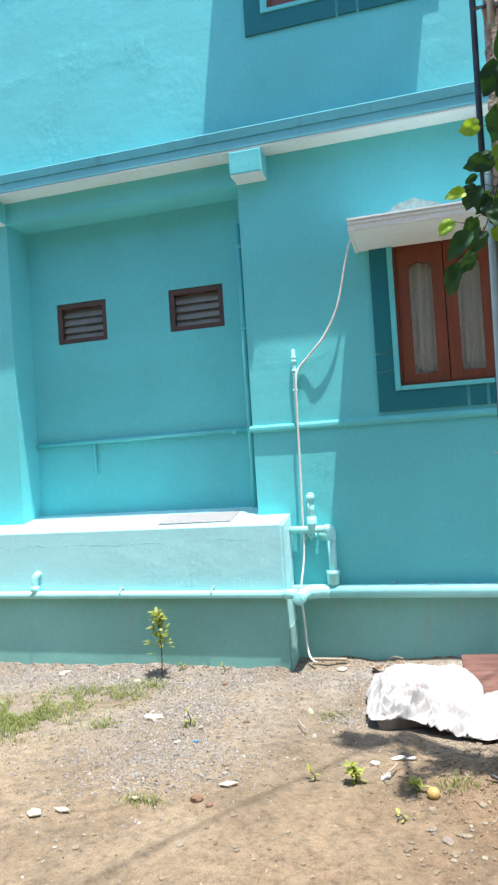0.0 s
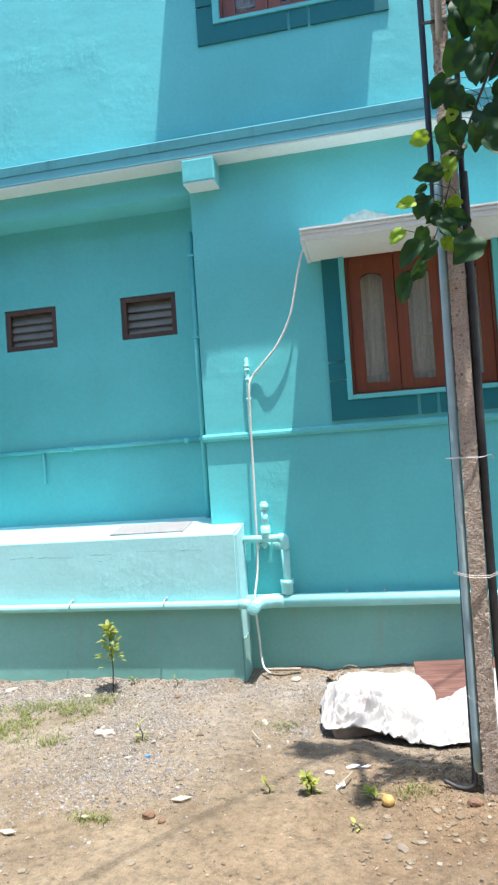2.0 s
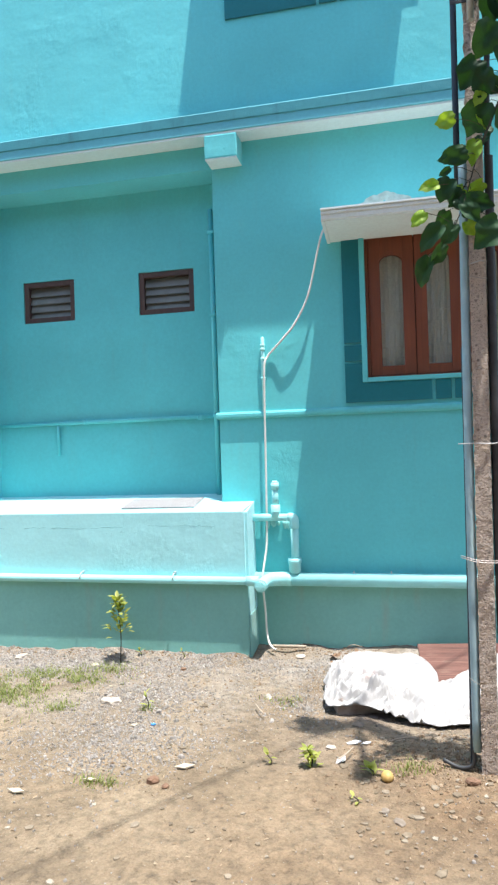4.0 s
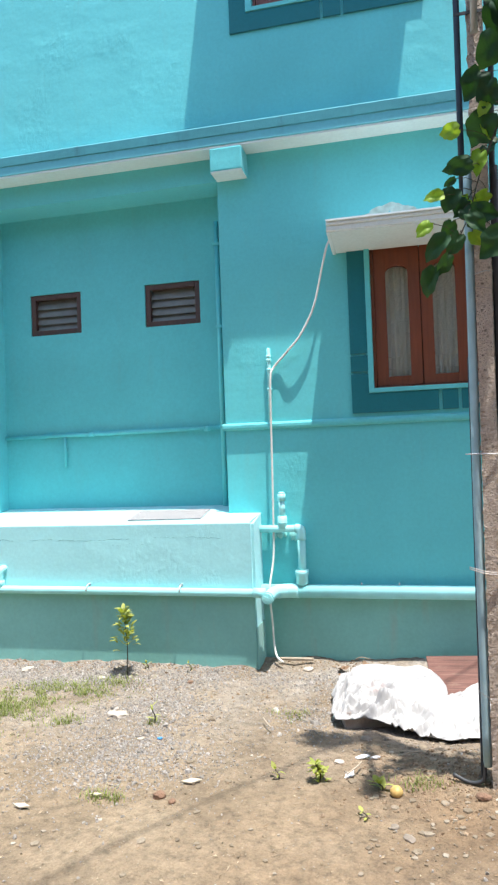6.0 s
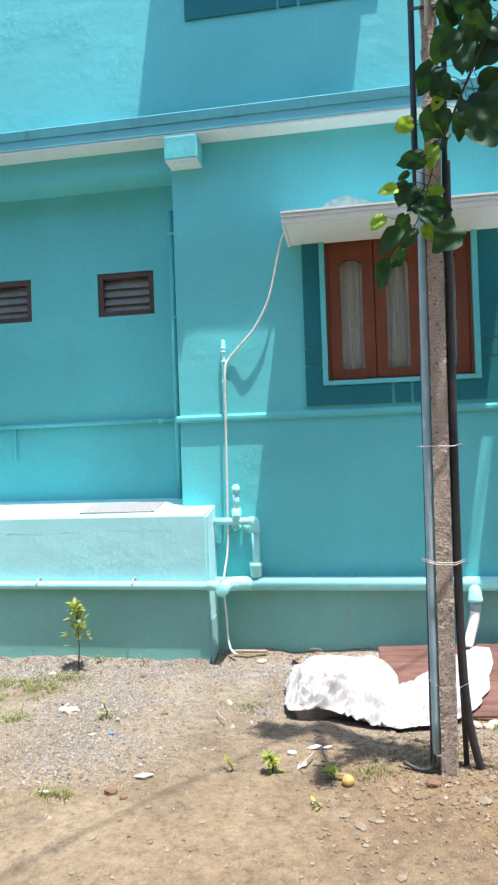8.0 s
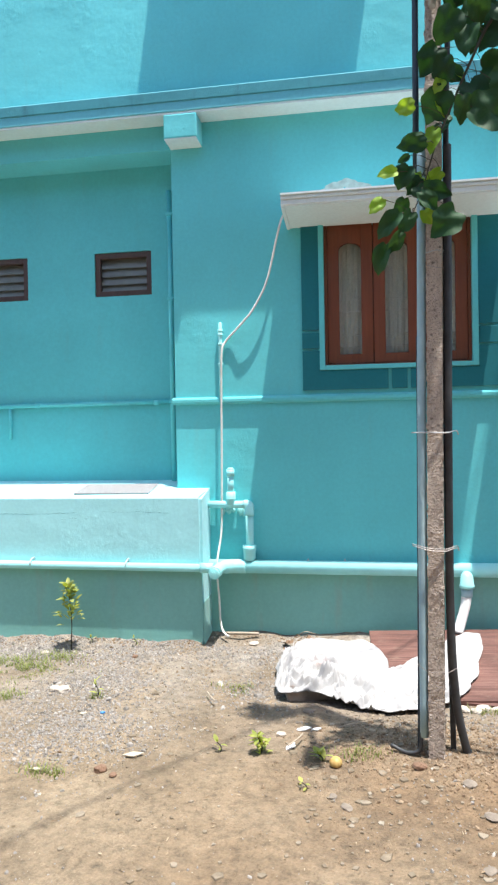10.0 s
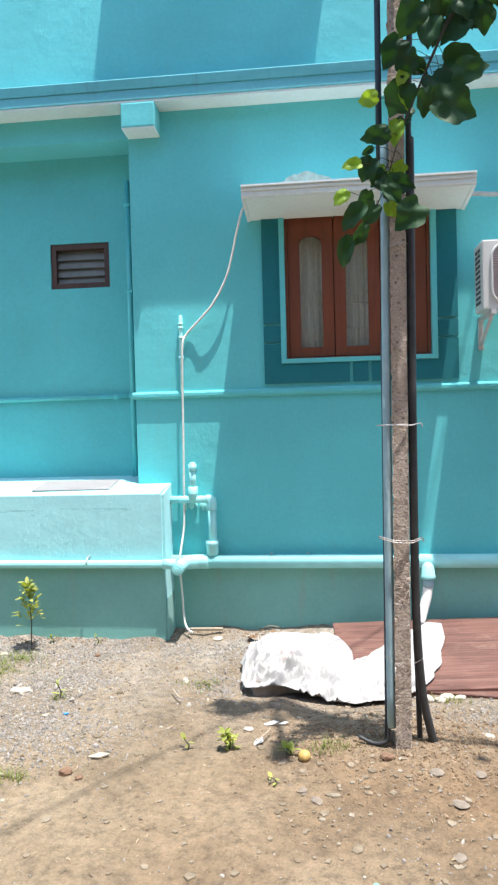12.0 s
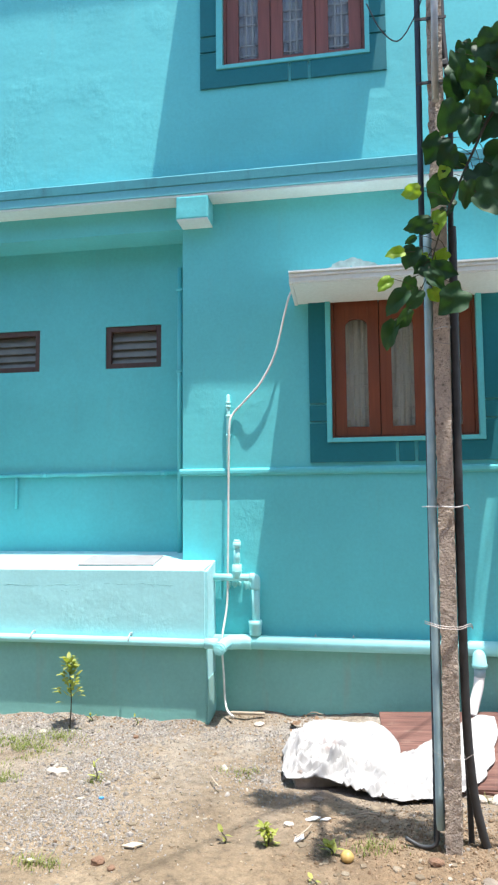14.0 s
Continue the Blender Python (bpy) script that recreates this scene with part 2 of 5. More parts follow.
setting("ceiling", boxbm(-6.8, 5.8, 0.55, 1.6, ZS, ZC), M_unlit, "floor slab between the storeys, coloured near-black as unlit")
# added wall, never in view: blocks low sky and far ground bounce
setting("wall_light_block", boxbm(-16.0, 16.0, -9.3, -9.0, -0.3, 7.0), M_light_block, "unseen ochre wall added across the yard to cut low sky light")
setting("roof", boxbm(-7.2, 6.2, -0.3, 2.0, 8.2, 8.35), M_wall, "flat concrete roof slab")

# cornice: painted lower band, stained upper band, white underside
bm = bmesh.new()
prism(bm, [(0.0, ZS + 0.004), (-0.19, ZS + 0.012), (-0.194, ZS + 0.018), (-0.194, 4.10), (0.0, 4.10)], -7.0, 6.0)
setting("cornice", bm, M_cornice, "blue painted lower band of the concrete cornice")
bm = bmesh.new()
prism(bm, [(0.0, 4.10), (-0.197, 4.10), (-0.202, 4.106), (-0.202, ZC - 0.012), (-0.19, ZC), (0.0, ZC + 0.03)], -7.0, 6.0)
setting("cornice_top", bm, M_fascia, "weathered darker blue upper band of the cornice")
setting("trim", boxbm(-7.0, 6.0, -0.186, -0.001, ZS - 0.004, ZS + 0.012), M_soffit, "white painted underside of the cornice")
for x0, x1 in ((XC - 0.003, -0.76), (XL - 0.26, XL)):
    be = thing("beam_end", None, None, "turquoise concrete beam end below the cornice", "beam end", group="beam ends")
    part("block", boxbm(x0, x1, -0.195, 0.02, 3.825, ZS - 0.006, bevel=0.012), M_wall, be)
    part("underside", boxbm(x0 + 0.006, x1 - 0.006, -0.190, -0.003, 3.817, 3.829), M_soffit, be, "white painted underside")

# sill course along the wall
bm = bmesh.new()
prism(bm, [(0.0, 1.80), (-0.018, 1.803), (-0.027, 1.818), (-0.027, 1.838), (-0.02, 1.85), (0.0, 1.856)], XC - 0.02, 6.0)
setting("trim_sill", bm, M_wall, "thin projecting turquoise plaster sill course")

# the ledge in front of the recess, with its sloping top
bm = bmesh.new()
prism(bm, [(-0.293, -0.3), (-0.293, 1.085), (-0.28, 1.102), (0.0, 1.14), (YB, 1.185), (YB, -0.3)], -7.0, XB)
bmesh.ops.bevel(bm, geom=[e for e in bm.edges if e.calc_length() < 1.5 and min(v.co.x for v in e.verts) > XB - 0.01],
                offset=0.02, segments=2, affect="EDGES")
setting("wall_ledge", bm, M_ledge, "cracked turquoise plastered ledge below the recess")

# grey-green plinth below the pipes
setting("wall_plinth", boxbm(XB - 0.02, 6.0, -0.006, 0.0, -0.3, 0.50), M_plinth, "faded grey-green painted plinth of the front wall")
setting("wall_plinth_ledge", boxbm(-7.0, XB - 0.004, -0.298, -0.293, -0.3, 0.55), M_plinth, "faded grey-green painted plinth of the ledge")
setting("wall_plinth_end", boxbm(XB, XB + 0.004, -0.296, -0.006, -0.3, 0.30), M_plinth, "faded grey-green plinth at the end of the ledge")
# crack and rough patch in the ledge
rnd = random.Random(3)
for x0, x1, z0, amp in ((-3.7, -2.75, 0.955, 0.022), (-2.62, -1.72, 0.968, 0.014), (-1.55, -0.98, 0.985, 0.012), (-1.9, -1.62, 0.93, 0.016)):
    pts, x, z = [], x0, z0
    while x < x1:
        pts.append((x, -0.2925, z))
        x += rnd.uniform(0.012, 0.04)
        z += rnd.uniform(-amp, amp) * 0.6 + 0.15 * (z0 - z)
    setting("crack", tubebm(pts, [rnd.uniform(0.0004, 0.0018) for _ in pts], 5), plain("crack_shadow", (0.12, 0.33, 0.35), 0.95), "thin jagged crack in the plaster of the ledge")
# unpainted plaster above the sunshade
bm = bmesh.new()
for k in range(16):
    a = k / 15
    bmesh.ops.create_icosphere(bm, subdivisions=2, radius=1.0, matrix=Matrix.Translation((0.21 + 0.27 * a + rnd.uniform(-0.02, 0.02), -0.001, 3.415 + 0.035 * math.sin(a * 3.1) + rnd.uniform(-0.012, 0.012)))
                               @ Matrix.Diagonal((rnd.uniform(0.03, 0.06), 0.004, rnd.uniform(0.02, 0.035), 1)))
setting("plaster_patch", bm, plain("raw_plaster", (0.46, 0.60, 0.56), 0.95, 0, 0.25, 18, 0.5, 0.006), "rough unpainted plaster patch above the sunshade")

# ---- ground ----
n = Nodes("dry_earth", 0.95)
sep = n.add("ShaderNodeSeparateXYZ")
n.link(n.co, sep.inputs[0])
sand = n.ramp(n.noise(1.3, 7, 0.62), [(0.3, (0.185, 0.138, 0.088)), (0.5, (0.285, 0.216, 0.141)), (0.72, (0.375, 0.295, 0.20))])
grey = n.ramp(n.noise(3.0, 7, 0.7), [(0.3, (0.22, 0.19, 0.15)), (0.7, (0.40, 0.36, 0.31))])
red = n.ramp(n.noise(2.4, 6, 0.65), [(0.3, (0.155, 0.096, 0.054)), (0.7, (0.285, 0.188, 0.106))])
wall_side = n.add("ShaderNodeMapRange")
wall_side.inputs[1].default_value, wall_side.inputs[2].default_value = -2.2, -0.6
n.link(sep.outputs["Y"], wall_side.inputs[0])
wob = n.add("ShaderNodeMath", operation="MULTIPLY")
n.link(wall_side.outputs[0], wob.inputs[0])
n.link(n.ramp(n.noise(1.7, 5, 0.6), [(0.35, 0.1), (0.6, 1.0)]), wob.inputs[1])
east = n.add("ShaderNodeMapRange")
east.inputs[1].default_value, east.inputs[2].default_value = -0.8, 0.5
n.link(sep.outputs["X"], east.inputs[0])
wob2 = n.add("ShaderNodeMath", operation="MULTIPLY")
n.link(east.outputs[0], wob2.inputs[0])
n.link(n.ramp(n.noise(1.1, 5, 0.6), [(0.3, 0.2), (0.65, 0.9)]), wob2.inputs[1])
col = n.mix(n.mix(sand, red, wob2.outputs[0]), grey, wob.outputs[0])
col = n.mix(col, n.ramp(n.noise(17, 7, 0.8), [(0.3, 0.42), (0.5, 0.95), (0.72, 1.3)]), 1.0, "MULTIPLY")
specks = n.ramp(n.voronoi(38), [(0.0, 1.0), (0.09, 1.0), (0.13, 0.0)])
keep = n.ramp(n.noise(7, 4), [(0.5, 0.0), (0.62, 0.8)])
col = n.mix(col, (0.48, 0.43, 0.35), n.mix(specks, keep, 1.0, "MULTIPLY"))
n.colour(n.mix(col, n.ramp(n.noise(110, 4, 0.7), [(0.3, 0.72), (0.7, 1.0)]), 1.0, "MULTIPLY"))
b = n.bump(n.noise(7, 9, 0.68), 0.7, 0.06)
b = n.bump(n.voronoi(45), 0.5, 0.012, b)
n.bump(n.noise(130, 4, 0.7), 0.6, 0.008, b)
M_earth = n.mat


def ground_z(x, y):
    """Small swells of the yard, flat far off; a low heap round the pole."""
    w = max(0.0, 1.0 - max(abs(x), abs(y + 2)) / 7.0)
    z = 0.02 * noise.noise((x * 0.9, y * 0.9, 0.3)) + 0.012 * noise.noise((x * 3.1, y * 3.1, 1.7)) + 0.006 * noise.noise((x * 9, y * 9, 4.1))
    z *= min(1.0, w * 2.0)
    edge = (-0.298 if x < -0.755 else -0.006) - y
    if -0.1 < edge < 0.3:
        z += 0.045 * max(0.0, 1 - abs(edge) / 0.22) * (0.55 + 0.9 * noise.noise((x * 4.0, 2.0, 7.0)) + 0.4 * noise.noise((x * 13.0, y * 13, 3.0)))
    heap = ((x - 0.9) / 0.5) ** 2 + ((y + 2.0) / 0.35) ** 2
    return z + 0.035 * math.exp(-heap) - 0.012


bm = bmesh.new()
def steps(lo, hi, a, b, d):
    inner = [a + i * d for i in range(int(round((b - a) / d)) + 1)]
    out, s = [], d
    p = b
    while p < hi:
        s *= 1.6
        p += s
        out.append(p)
    pre, s, p = [], d, a
    while p > lo:
        s *= 1.6
        p -= s
        pre.append(p)
    return pre[::-1] + inner + out


gx, gy = steps(-900, 900, -4.0, 3.0, 0.05), steps(-900, 900, -5.0, 0.4, 0.05)
rows = [[bm.verts.new((x, y, ground_z(x, y))) for x in gx] for y in gy]
for a, b in zip(rows, rows[1:]):
    for k in range(len(gx) - 1):
        bm.faces.new((a[k], a[k + 1], b[k + 1], b[k]))
setting("ground", bm, M_earth, "dry sandy earth yard in front of the house", smooth=True)


# ---- windows ----
def band(x0, x1, z0, z1, x2, x3, z2, gaps):
    """Deep teal painted surround: two corner pieces, blocks up the legs and one in the foot, with light joints between."""
    zj = z0 + 0.30
    bms = [prism(bmesh.new(), [(x0, z0), (gaps[0], z0), (gaps[0], z2), (x2, z2), (x2, zj), (x0, zj)], -0.018, 0.0, "y"),
           prism(bmesh.new(), [(gaps[3], z0), (x1, z0), (x1, zj), (x3, zj), (x3, z2), (gaps[3], z2)], -0.018, 0.0, "y"),
           boxbm(gaps[1], gaps[2], -0.018, 0.0, z0, z2, bevel=0.003)]
    for a, b in ((x0, x2), (x3, x1)):
        for c, d in ((zj + 0.018, zj + 0.14), (zj + 0.158, z1)):
            bms.append(boxbm(a, b, -0.018, 0.0, c, d, bevel=0.003))
    return bms


surround = thing("window_surround", None, None, "deep teal plaster band round a window", "window surround")
for bmx in band(0.0, 1.452, 1.888, 3.19, 0.132, 1.302, 2.036, [0.645, 0.67, 0.785, 0.81]):
    part("panel", bmx, M_band, surround)
bm = bmesh.new()
for q in ((0.132, 0.172, 2.04, 3.19), (1.26, 1.302, 2.04, 3.19), (0.172, 1.26, 2.04, 2.074)):
    box(bm, q[0], q[1], -0.03, 0.02, q[2], q[3], bevel=0.004)
part("edging", bm, M_wall, surround, "pale turquoise raised edging")


def leaf_window(name, x0, x1, z0, z1, y, wood_mat, n_leaves, arched, label):
    w = thing(name, None, None, label, "window", kind="structure")
    f = 0.022
    bm = bmesh.new()
    for q in ((x0, x0 + f, z0, z1), (x1 - f, x1, z0, z1), (x0 + f, x1 - f, z0, z0 + f * 0.6), (x0 + f, x1 - f, z1 - f, z1)):
        box(bm, q[0], q[1], y, y + 0.08, q[2], q[3], bevel=0.004)
    part("window_frame", bm, wood_mat, w)
    lw = (x1 - x0 - 2 * f) / n_leaves
    for k in range(n_leaves):
        a, b = x0 + f + k * lw + 0.003, x0 + f + (k + 1) * lw - 0.003
        c, d = z0 + f * 0.6 + 0.004, z1 - f - 0.004
        st = lw * (0.25 if arched else 0.27)
        g0, g1, h0, h1 = a + st, b - st, c + (0.070 if arched else 0.05), d - (0.157 if arched else 0.1)
        bm = bmesh.new()
        box(bm, a, g0, y + 0.012, y + 0.05, c, d, bevel=0.004)
        box(bm, g1, b, y + 0.012, y + 0.05, c, d, bevel=0.004)
        box(bm, g0, g1, y + 0.014, y + 0.05, c, h0)
        if arched:
            m, r = (g0 + g1) / 2, (g1 - g0) / 2
            out = [(g1, d), (g0, d)] + [(m + r * -math.cos(t), h1 - 0.05 + 0.055 * math.sin(t)) for t in [math.pi * i / 10 for i in range(11)]]
            prism(bm, out, y + 0.014, y + 0.05, "y")
        else:
            box(bm, g0, g1, y + 0.014, y + 0.05, h1, d)
        lf = part("leaf", bm, wood_mat, w)
        part("pane", boxbm(g0 - 0.004, g1 + 0.004, y + 0.028, y + 0.033, h0 - 0.004, h1 + 0.01), M_glass, lf, "glass pane").visible_shadow = False
        bm = bmesh.new()
        for q in range(1, 3):
            xx = g0 + (g1 - g0) * q / 3
            tube(bm, [(xx, y + 0.062, h0 - 0.02), (xx, y + 0.062, h1 + 0.02)], 0.005 if arched else 0.009, 6)
        for zz in (h0 + 0.06, h0 + 0.15, h0 + 0.33, h0 + 0.42):
            tube(bm, [(g0 - 0.01, y + 0.062, zz), (g1 + 0.01, y + 0.062, zz)], 0.004 if arched else 0.009, 6)
        part("grille", bm, M_curtain if arched else M_steel, w)
        bm = bmesh.new()
        cols = 36
        va = [[bm.verts.new((g0 - 0.03 + (g1 - g0 + 0.06) * i / cols, y + 0.085 + 0.007 * math.sin(i * 0.9 + k) + 0.004 * math.sin(i * 2.3), zz)) for i in range(cols + 1)] for zz in (h0 - 0.05, h1 + 0.05)]
        for i in range(cols):
            bm.faces.new((va[0][i], va[0][i + 1], va[1][i + 1], va[1][i])).smooth = True
        part("curtain", bm, M_curtain if arched else M_blind, w, "folded pale lace curtain")
    return w


leaf_window("window_1", WIN[0] + 0.002, WIN[1] - 0.002, WIN[2] + 0.002, WIN[3], 0.025, M_redwood, 3, True,
            "three-leaf varnished red wooden window with arched panes")
leaf_window("window_2", UPW[0] + 0.002, UPW[1] - 0.002, UPW[2] + 0.002, UPW[3], 0.025, M_upwood, 3, False,
            "three-leaf faded red wooden window with a grille")
up = thing("window_surround", None, None, "deep teal plaster band round an upper window", "window surround")
for bmx in band(-0.862, 0.655, 5.0, 6.3, -0.725, 0.525, 5.145, [-0.13, -0.108, 0.03, 0.052]):
    part("panel", bmx, M_band, up)
bm = bmesh.new()
for q in ((-0.725, -0.673, 5.15, 6.32), (0.488, 0.525, 5.15, 6.32), (-0.673, 0.488, 5.15, 5.182)):
    box(bm, q[0], q[1], -0.03, 0.02, q[2], q[3], bevel=0.004)
part("edging", bm, M_wall, up, "pale turquoise raised edging")


def sunshade(x0, x1, zr, zf, label):
    """Concrete sunshade: sloping slab with a stepped white front."""
    s = thing("sunshade", None, None, label, "sunshade")
    bm = bmesh.new()
    prism(bm, [(-0.002, zr), (-0.395, zf - 0.085), (-0.395, zf - 0.012), (-0.002, zf + 0.06)], x0 + 0.025, x1 - 0.025)
    part("slab", bm, M_white, s)
    bm = bmesh.new()
    prism(bm, [(-0.390, zf - 0.08), (-0.404, zf - 0.074), (-0.404, zf - 0.046), (-0.400, zf - 0.044), (-0.400, zf - 0.040), (-0.418, zf - 0.036), (-0.418, zf - 0.020), (-0.411, zf - 0.018), (-0.411, zf - 0.015), (-0.432, zf - 0.012), (-0.432, zf), (-0.395, zf + 0.004)], x0, x1)
    part("front_moulding", bm, M_white, s)
    for a in (x0 + 0.0, x1 - 0.024):
        bm = bmesh.new()
        prism(bm, [(-0.002, zr - 0.008), (-0.394, zf - 0.09), (-0.394, zf), (-0.002, zf + 0.064)], a, a + 0.024)
        part("end_moulding", bm, M_white, s)
    return s


sunshade(-0.105, 1.515, 3.138, 3.268, "white painted concrete sunshade over the window")
sunshade(-0.965, 0.735, 6.30, 6.405, "white painted concrete sunshade over the upper window")


# ---- louvred vents ----
def vent(x0, x1, z0, z1):
    v = thing("louvre_vent", None, None, "brown wooden vent with grey louvre slats", "vent", group="vents in the recess")
    f, y = 0.045, YB
    bm = bmesh.new()
    for q in ((x0, x0 + f, z0, z1), (x1 - f, x1, z0, z1), (x0 + f, x1 - f, z0, z0 + f), (x0 + f, x1 - f, z1 - f, z1)):
        box(bm, q[0], q[1], y + 0.012, y + 0.10, q[2], q[3], bevel=0.004)
    part("frame", bm, M_darkwood, v)
    for k in range(4):
        zc = z0 + f + (z1 - z0 - 2 * f) * (k + 0.5) / 4
        bm = bmesh.new()
        prism(bm, [(y + 0.040, zc - 0.046), (y + 0.046, zc - 0.048), (y + 0.082, zc + 0.044), (y + 0.076, zc + 0.046)], x0 + f, x1 - f)
        part("slat", bm, M_louvre, v)
    return v


vent(*[LV1[0] + 0.002, LV1[1] - 0.002, LV1[2] + 0.002, LV1[3] - 0.002])
vent(*[LV2[0] + 0.002, LV2[1] - 0.002, LV2[2] + 0.002, LV2[3] - 0.002])


# ---- painted waste pipes along the plinth ----
YP, ZP, RP = -0.066, 0.536, 0.052       # large pipe on the front wall
YQ, ZQ, RQ = -0.329, 0.570, 0.031       # smaller pipe on the ledge
drain = thing("drain_pipe", None, None, "turquoise painted plastic drain pipe along the plinth", "pipe")
part("long_pipe", tubebm([(-0.752, YP, ZP), (6.0, YP, ZP - 0.02)], RP, 20), M_pvc_teal, drain)
part("ledge_pipe", tubebm([(-7.0, YQ, ZQ + 0.03), (-0.70, YQ, ZQ)], RQ, 18), M_pvc_teal, drain)
part("elbow", tubebm(smooth_line([(-0.46, YP, ZP), (-0.56, YP - 0.004, ZP), (-0.625, YP - 0.07, ZP + 0.006), (-0.645, -0.25, ZP + 0.006), (-0.645, -0.375, ZP + 0.004)], 5),
                     [0.055] * 10 + [0.046] * 11, 18), M_pvc_teal, drain)
part("branch_collar", tubebm([(-0.76, YQ, ZQ), (-0.66, YQ, ZQ)], RQ + 0.007, 18), M_pvc_teal, drain)
cap = part("end_cap", tubebm([(-0.645, -0.374, ZP + 0.004), (-0.645, -0.40, ZP + 0.004)], 0.038, 20), M_pvc_teal, drain)
bm = bmesh.new()
for a in range(4):
    m = Matrix.Translation((-0.645, -0.402, ZP + 0.004)) @ Matrix.Rotation(radians(45 * a), 4, "Y")
    bmesh.ops.create_cube(bm, size=1.0, matrix=m @ Matrix.Diagonal((0.062, 0.006, 0.009, 1)))
tube(bm, [(-0.645, -0.398, ZP + 0.004), (-0.645, -0.407, ZP + 0.004)], 0.016, 12)
part("rib", bm, M_pvc_teal, cap)
for x in (-2.90, -2.10, -1.33, -4.2):
    bm = bmesh.new()
    tube(bm, [(x, -0.292, ZQ + 0.055), (x, -0.335, ZQ + 0.058)], 0.007, 8)
    tube(bm, [(x, YQ + 0.042 * math.cos(t), ZQ + 0.012 + 0.042 * math.sin(t)) for t in [math.pi * k / 10 for k in range(11)]], 0.006, 6)
    part("clip", bm, M_galv, drain)
for x in (0.30, 0.02, 1.86, 2.6):
    part("clip", tubebm([(x, -0.001, ZP + 0.045), (x, -0.06, ZP + 0.062), (x, -0.10, ZP + 0.058)], 0.005, 6), M_galv, drain)
# short vent bend on the ledge pipe
bm = bmesh.new()
tube(bm, smooth_line([(-2.885, YQ, ZQ + 0.02), (-2.885, YQ, ZQ + 0.12), (-2.875, YQ + 0.012, ZQ + 0.165), (-2.86, YQ + 0.06, ZQ + 0.178)], 4), 0.030, 16)
tube(bm, [(-2.885, YQ, ZQ + 0.03), (-2.885, YQ, ZQ + 0.085)], 0.037, 16)
part("vent_bend", bm, M_pvc_teal, drain)
# riser with trap
part("riser", tubebm([(-0.428, -0.068, 0.60), (-0.428, -0.06, 1.0)], 0.031, 16), M_pvc_teal, drain)
part("coupling", tubebm([(-0.432, -0.070, 0.585), (-0.432, -0.070, 0.60), (-0.432, -0.070, 0.66), (-0.432, -0.070, 0.665), (-0.432, -0.070, 0.70)], [0.036, 0.047, 0.047, 0.052, 0.052], 18), M_pvc_teal, drain)
bm = bmesh.new()
tube(bm, [(XB - 0.02, -0.05, 1.015), (-0.43, -0.055, 1.015)], 0.029, 16)
tube(bm, smooth_line([(-0.47, -0.055, 1.015), (-0.435, -0.062, 1.012), (-0.428, -0.066, 0.985), (-0.428, -0.068, 0.93)], 4), 0.036, 16)
part("cross_pipe", bm, M_pvc_teal, drain)
bm = bmesh.new()
for z0, z1, ra, rb in ((1.015, 1.115, 0.037, 0.037), (1.06, 1.068, 0.0385, 0.0385), (1.10, 1.245, 0.028, 0.024), (1.235, 1.288, 0.031, 0.031), (1.287, 1.302, 0.030, 0.018)):
    tube(bm, [(-0.574, -0.055, z0), (-0.574, -0.055, z1)], [ra, rb], 16)
part("stub_pipe", bm, M_pvc_teal, drain)
# lumps of mortar under the cross pipe
bm = bmesh.new()
for k in range(13):
    x = -0.73 + 0.27 * random.random()
    h = 0.012 + 0.03 * random.random()
    bmesh.ops.create_icosphere(bm, subdivisions=2, radius=1.0, matrix=Matrix.Translation((x, -0.006, 0.975 - h * 0.5)) @ Matrix.Diagonal((0.014, 0.012, h, 1)))
part("mortar", bm, M_pvc_teal, drain, "pale mortar drips")
# tee with a white flexible end
part("tee", tubebm([(1.18, YP - 0.01, ZP - 0.02), (1.18, YP - 0.05, ZP - 0.055), (1.18, YP - 0.055, ZP - 0.10), (1.18, YP - 0.055, ZP - 0.105), (1.18, YP - 0.055, ZP - 0.125)], [0.040, 0.047, 0.050, 0.055, 0.053], 20), M_pvc_teal, drain)
part("reducer", tubebm([(1.18, YP - 0.055, ZP - 0.12), (1.178, YP - 0.058, ZP - 0.19)], 0.040, 18), M_pvc_blue, drain)
part("outlet", tubebm(smooth_line([(1.178, YP - 0.056, ZP - 0.16), (1.165, YP - 0.07, ZP - 0.25), (1.13, YP - 0.10, ZP - 0.36), (1.10, YP - 0.14, ZP - 0.44)], 5), 0.036, 18), M_pvc_white, drain, "white plastic outlet pipe")

# pipes on the wall of the recess
rp = thing("water_pipe", None, None, "thin turquoise painted water pipe on the recess wall", "pipe")
part("riser", tubebm([(-1.116, YB - 0.024, 1.17), (-1.116, YB - 0.024, 3.595)], 0.022, 12), M_pvc_wall, rp)
part("level_pipe", tubebm([(XL + 0.005, YB - 0.022, 1.833), (-1.09, YB - 0.022, 1.843)], 0.017, 12), M_pvc_wall, rp)
part("drop_pipe", tubebm([(-2.588, YB - 0.018, 1.825), (-2.588, YB - 0.016, 1.55)], 0.013, 10), M_pvc_wall, rp)
for x in (-2.35, -1.28):
    part("collar", tubebm([(x, YB - 0.022, 1.838), (x + 0.05, YB - 0.022, 1.8385)], 0.022, 12), M_pvc_wall, rp)
for z in (1.85, 2.7, 3.4):
    part("clip", boxbm(-1.143, -1.089, YB - 0.05, YB - 0.001, z - 0.012, z + 0.012, bevel=0.003), M_pvc_wall, rp)

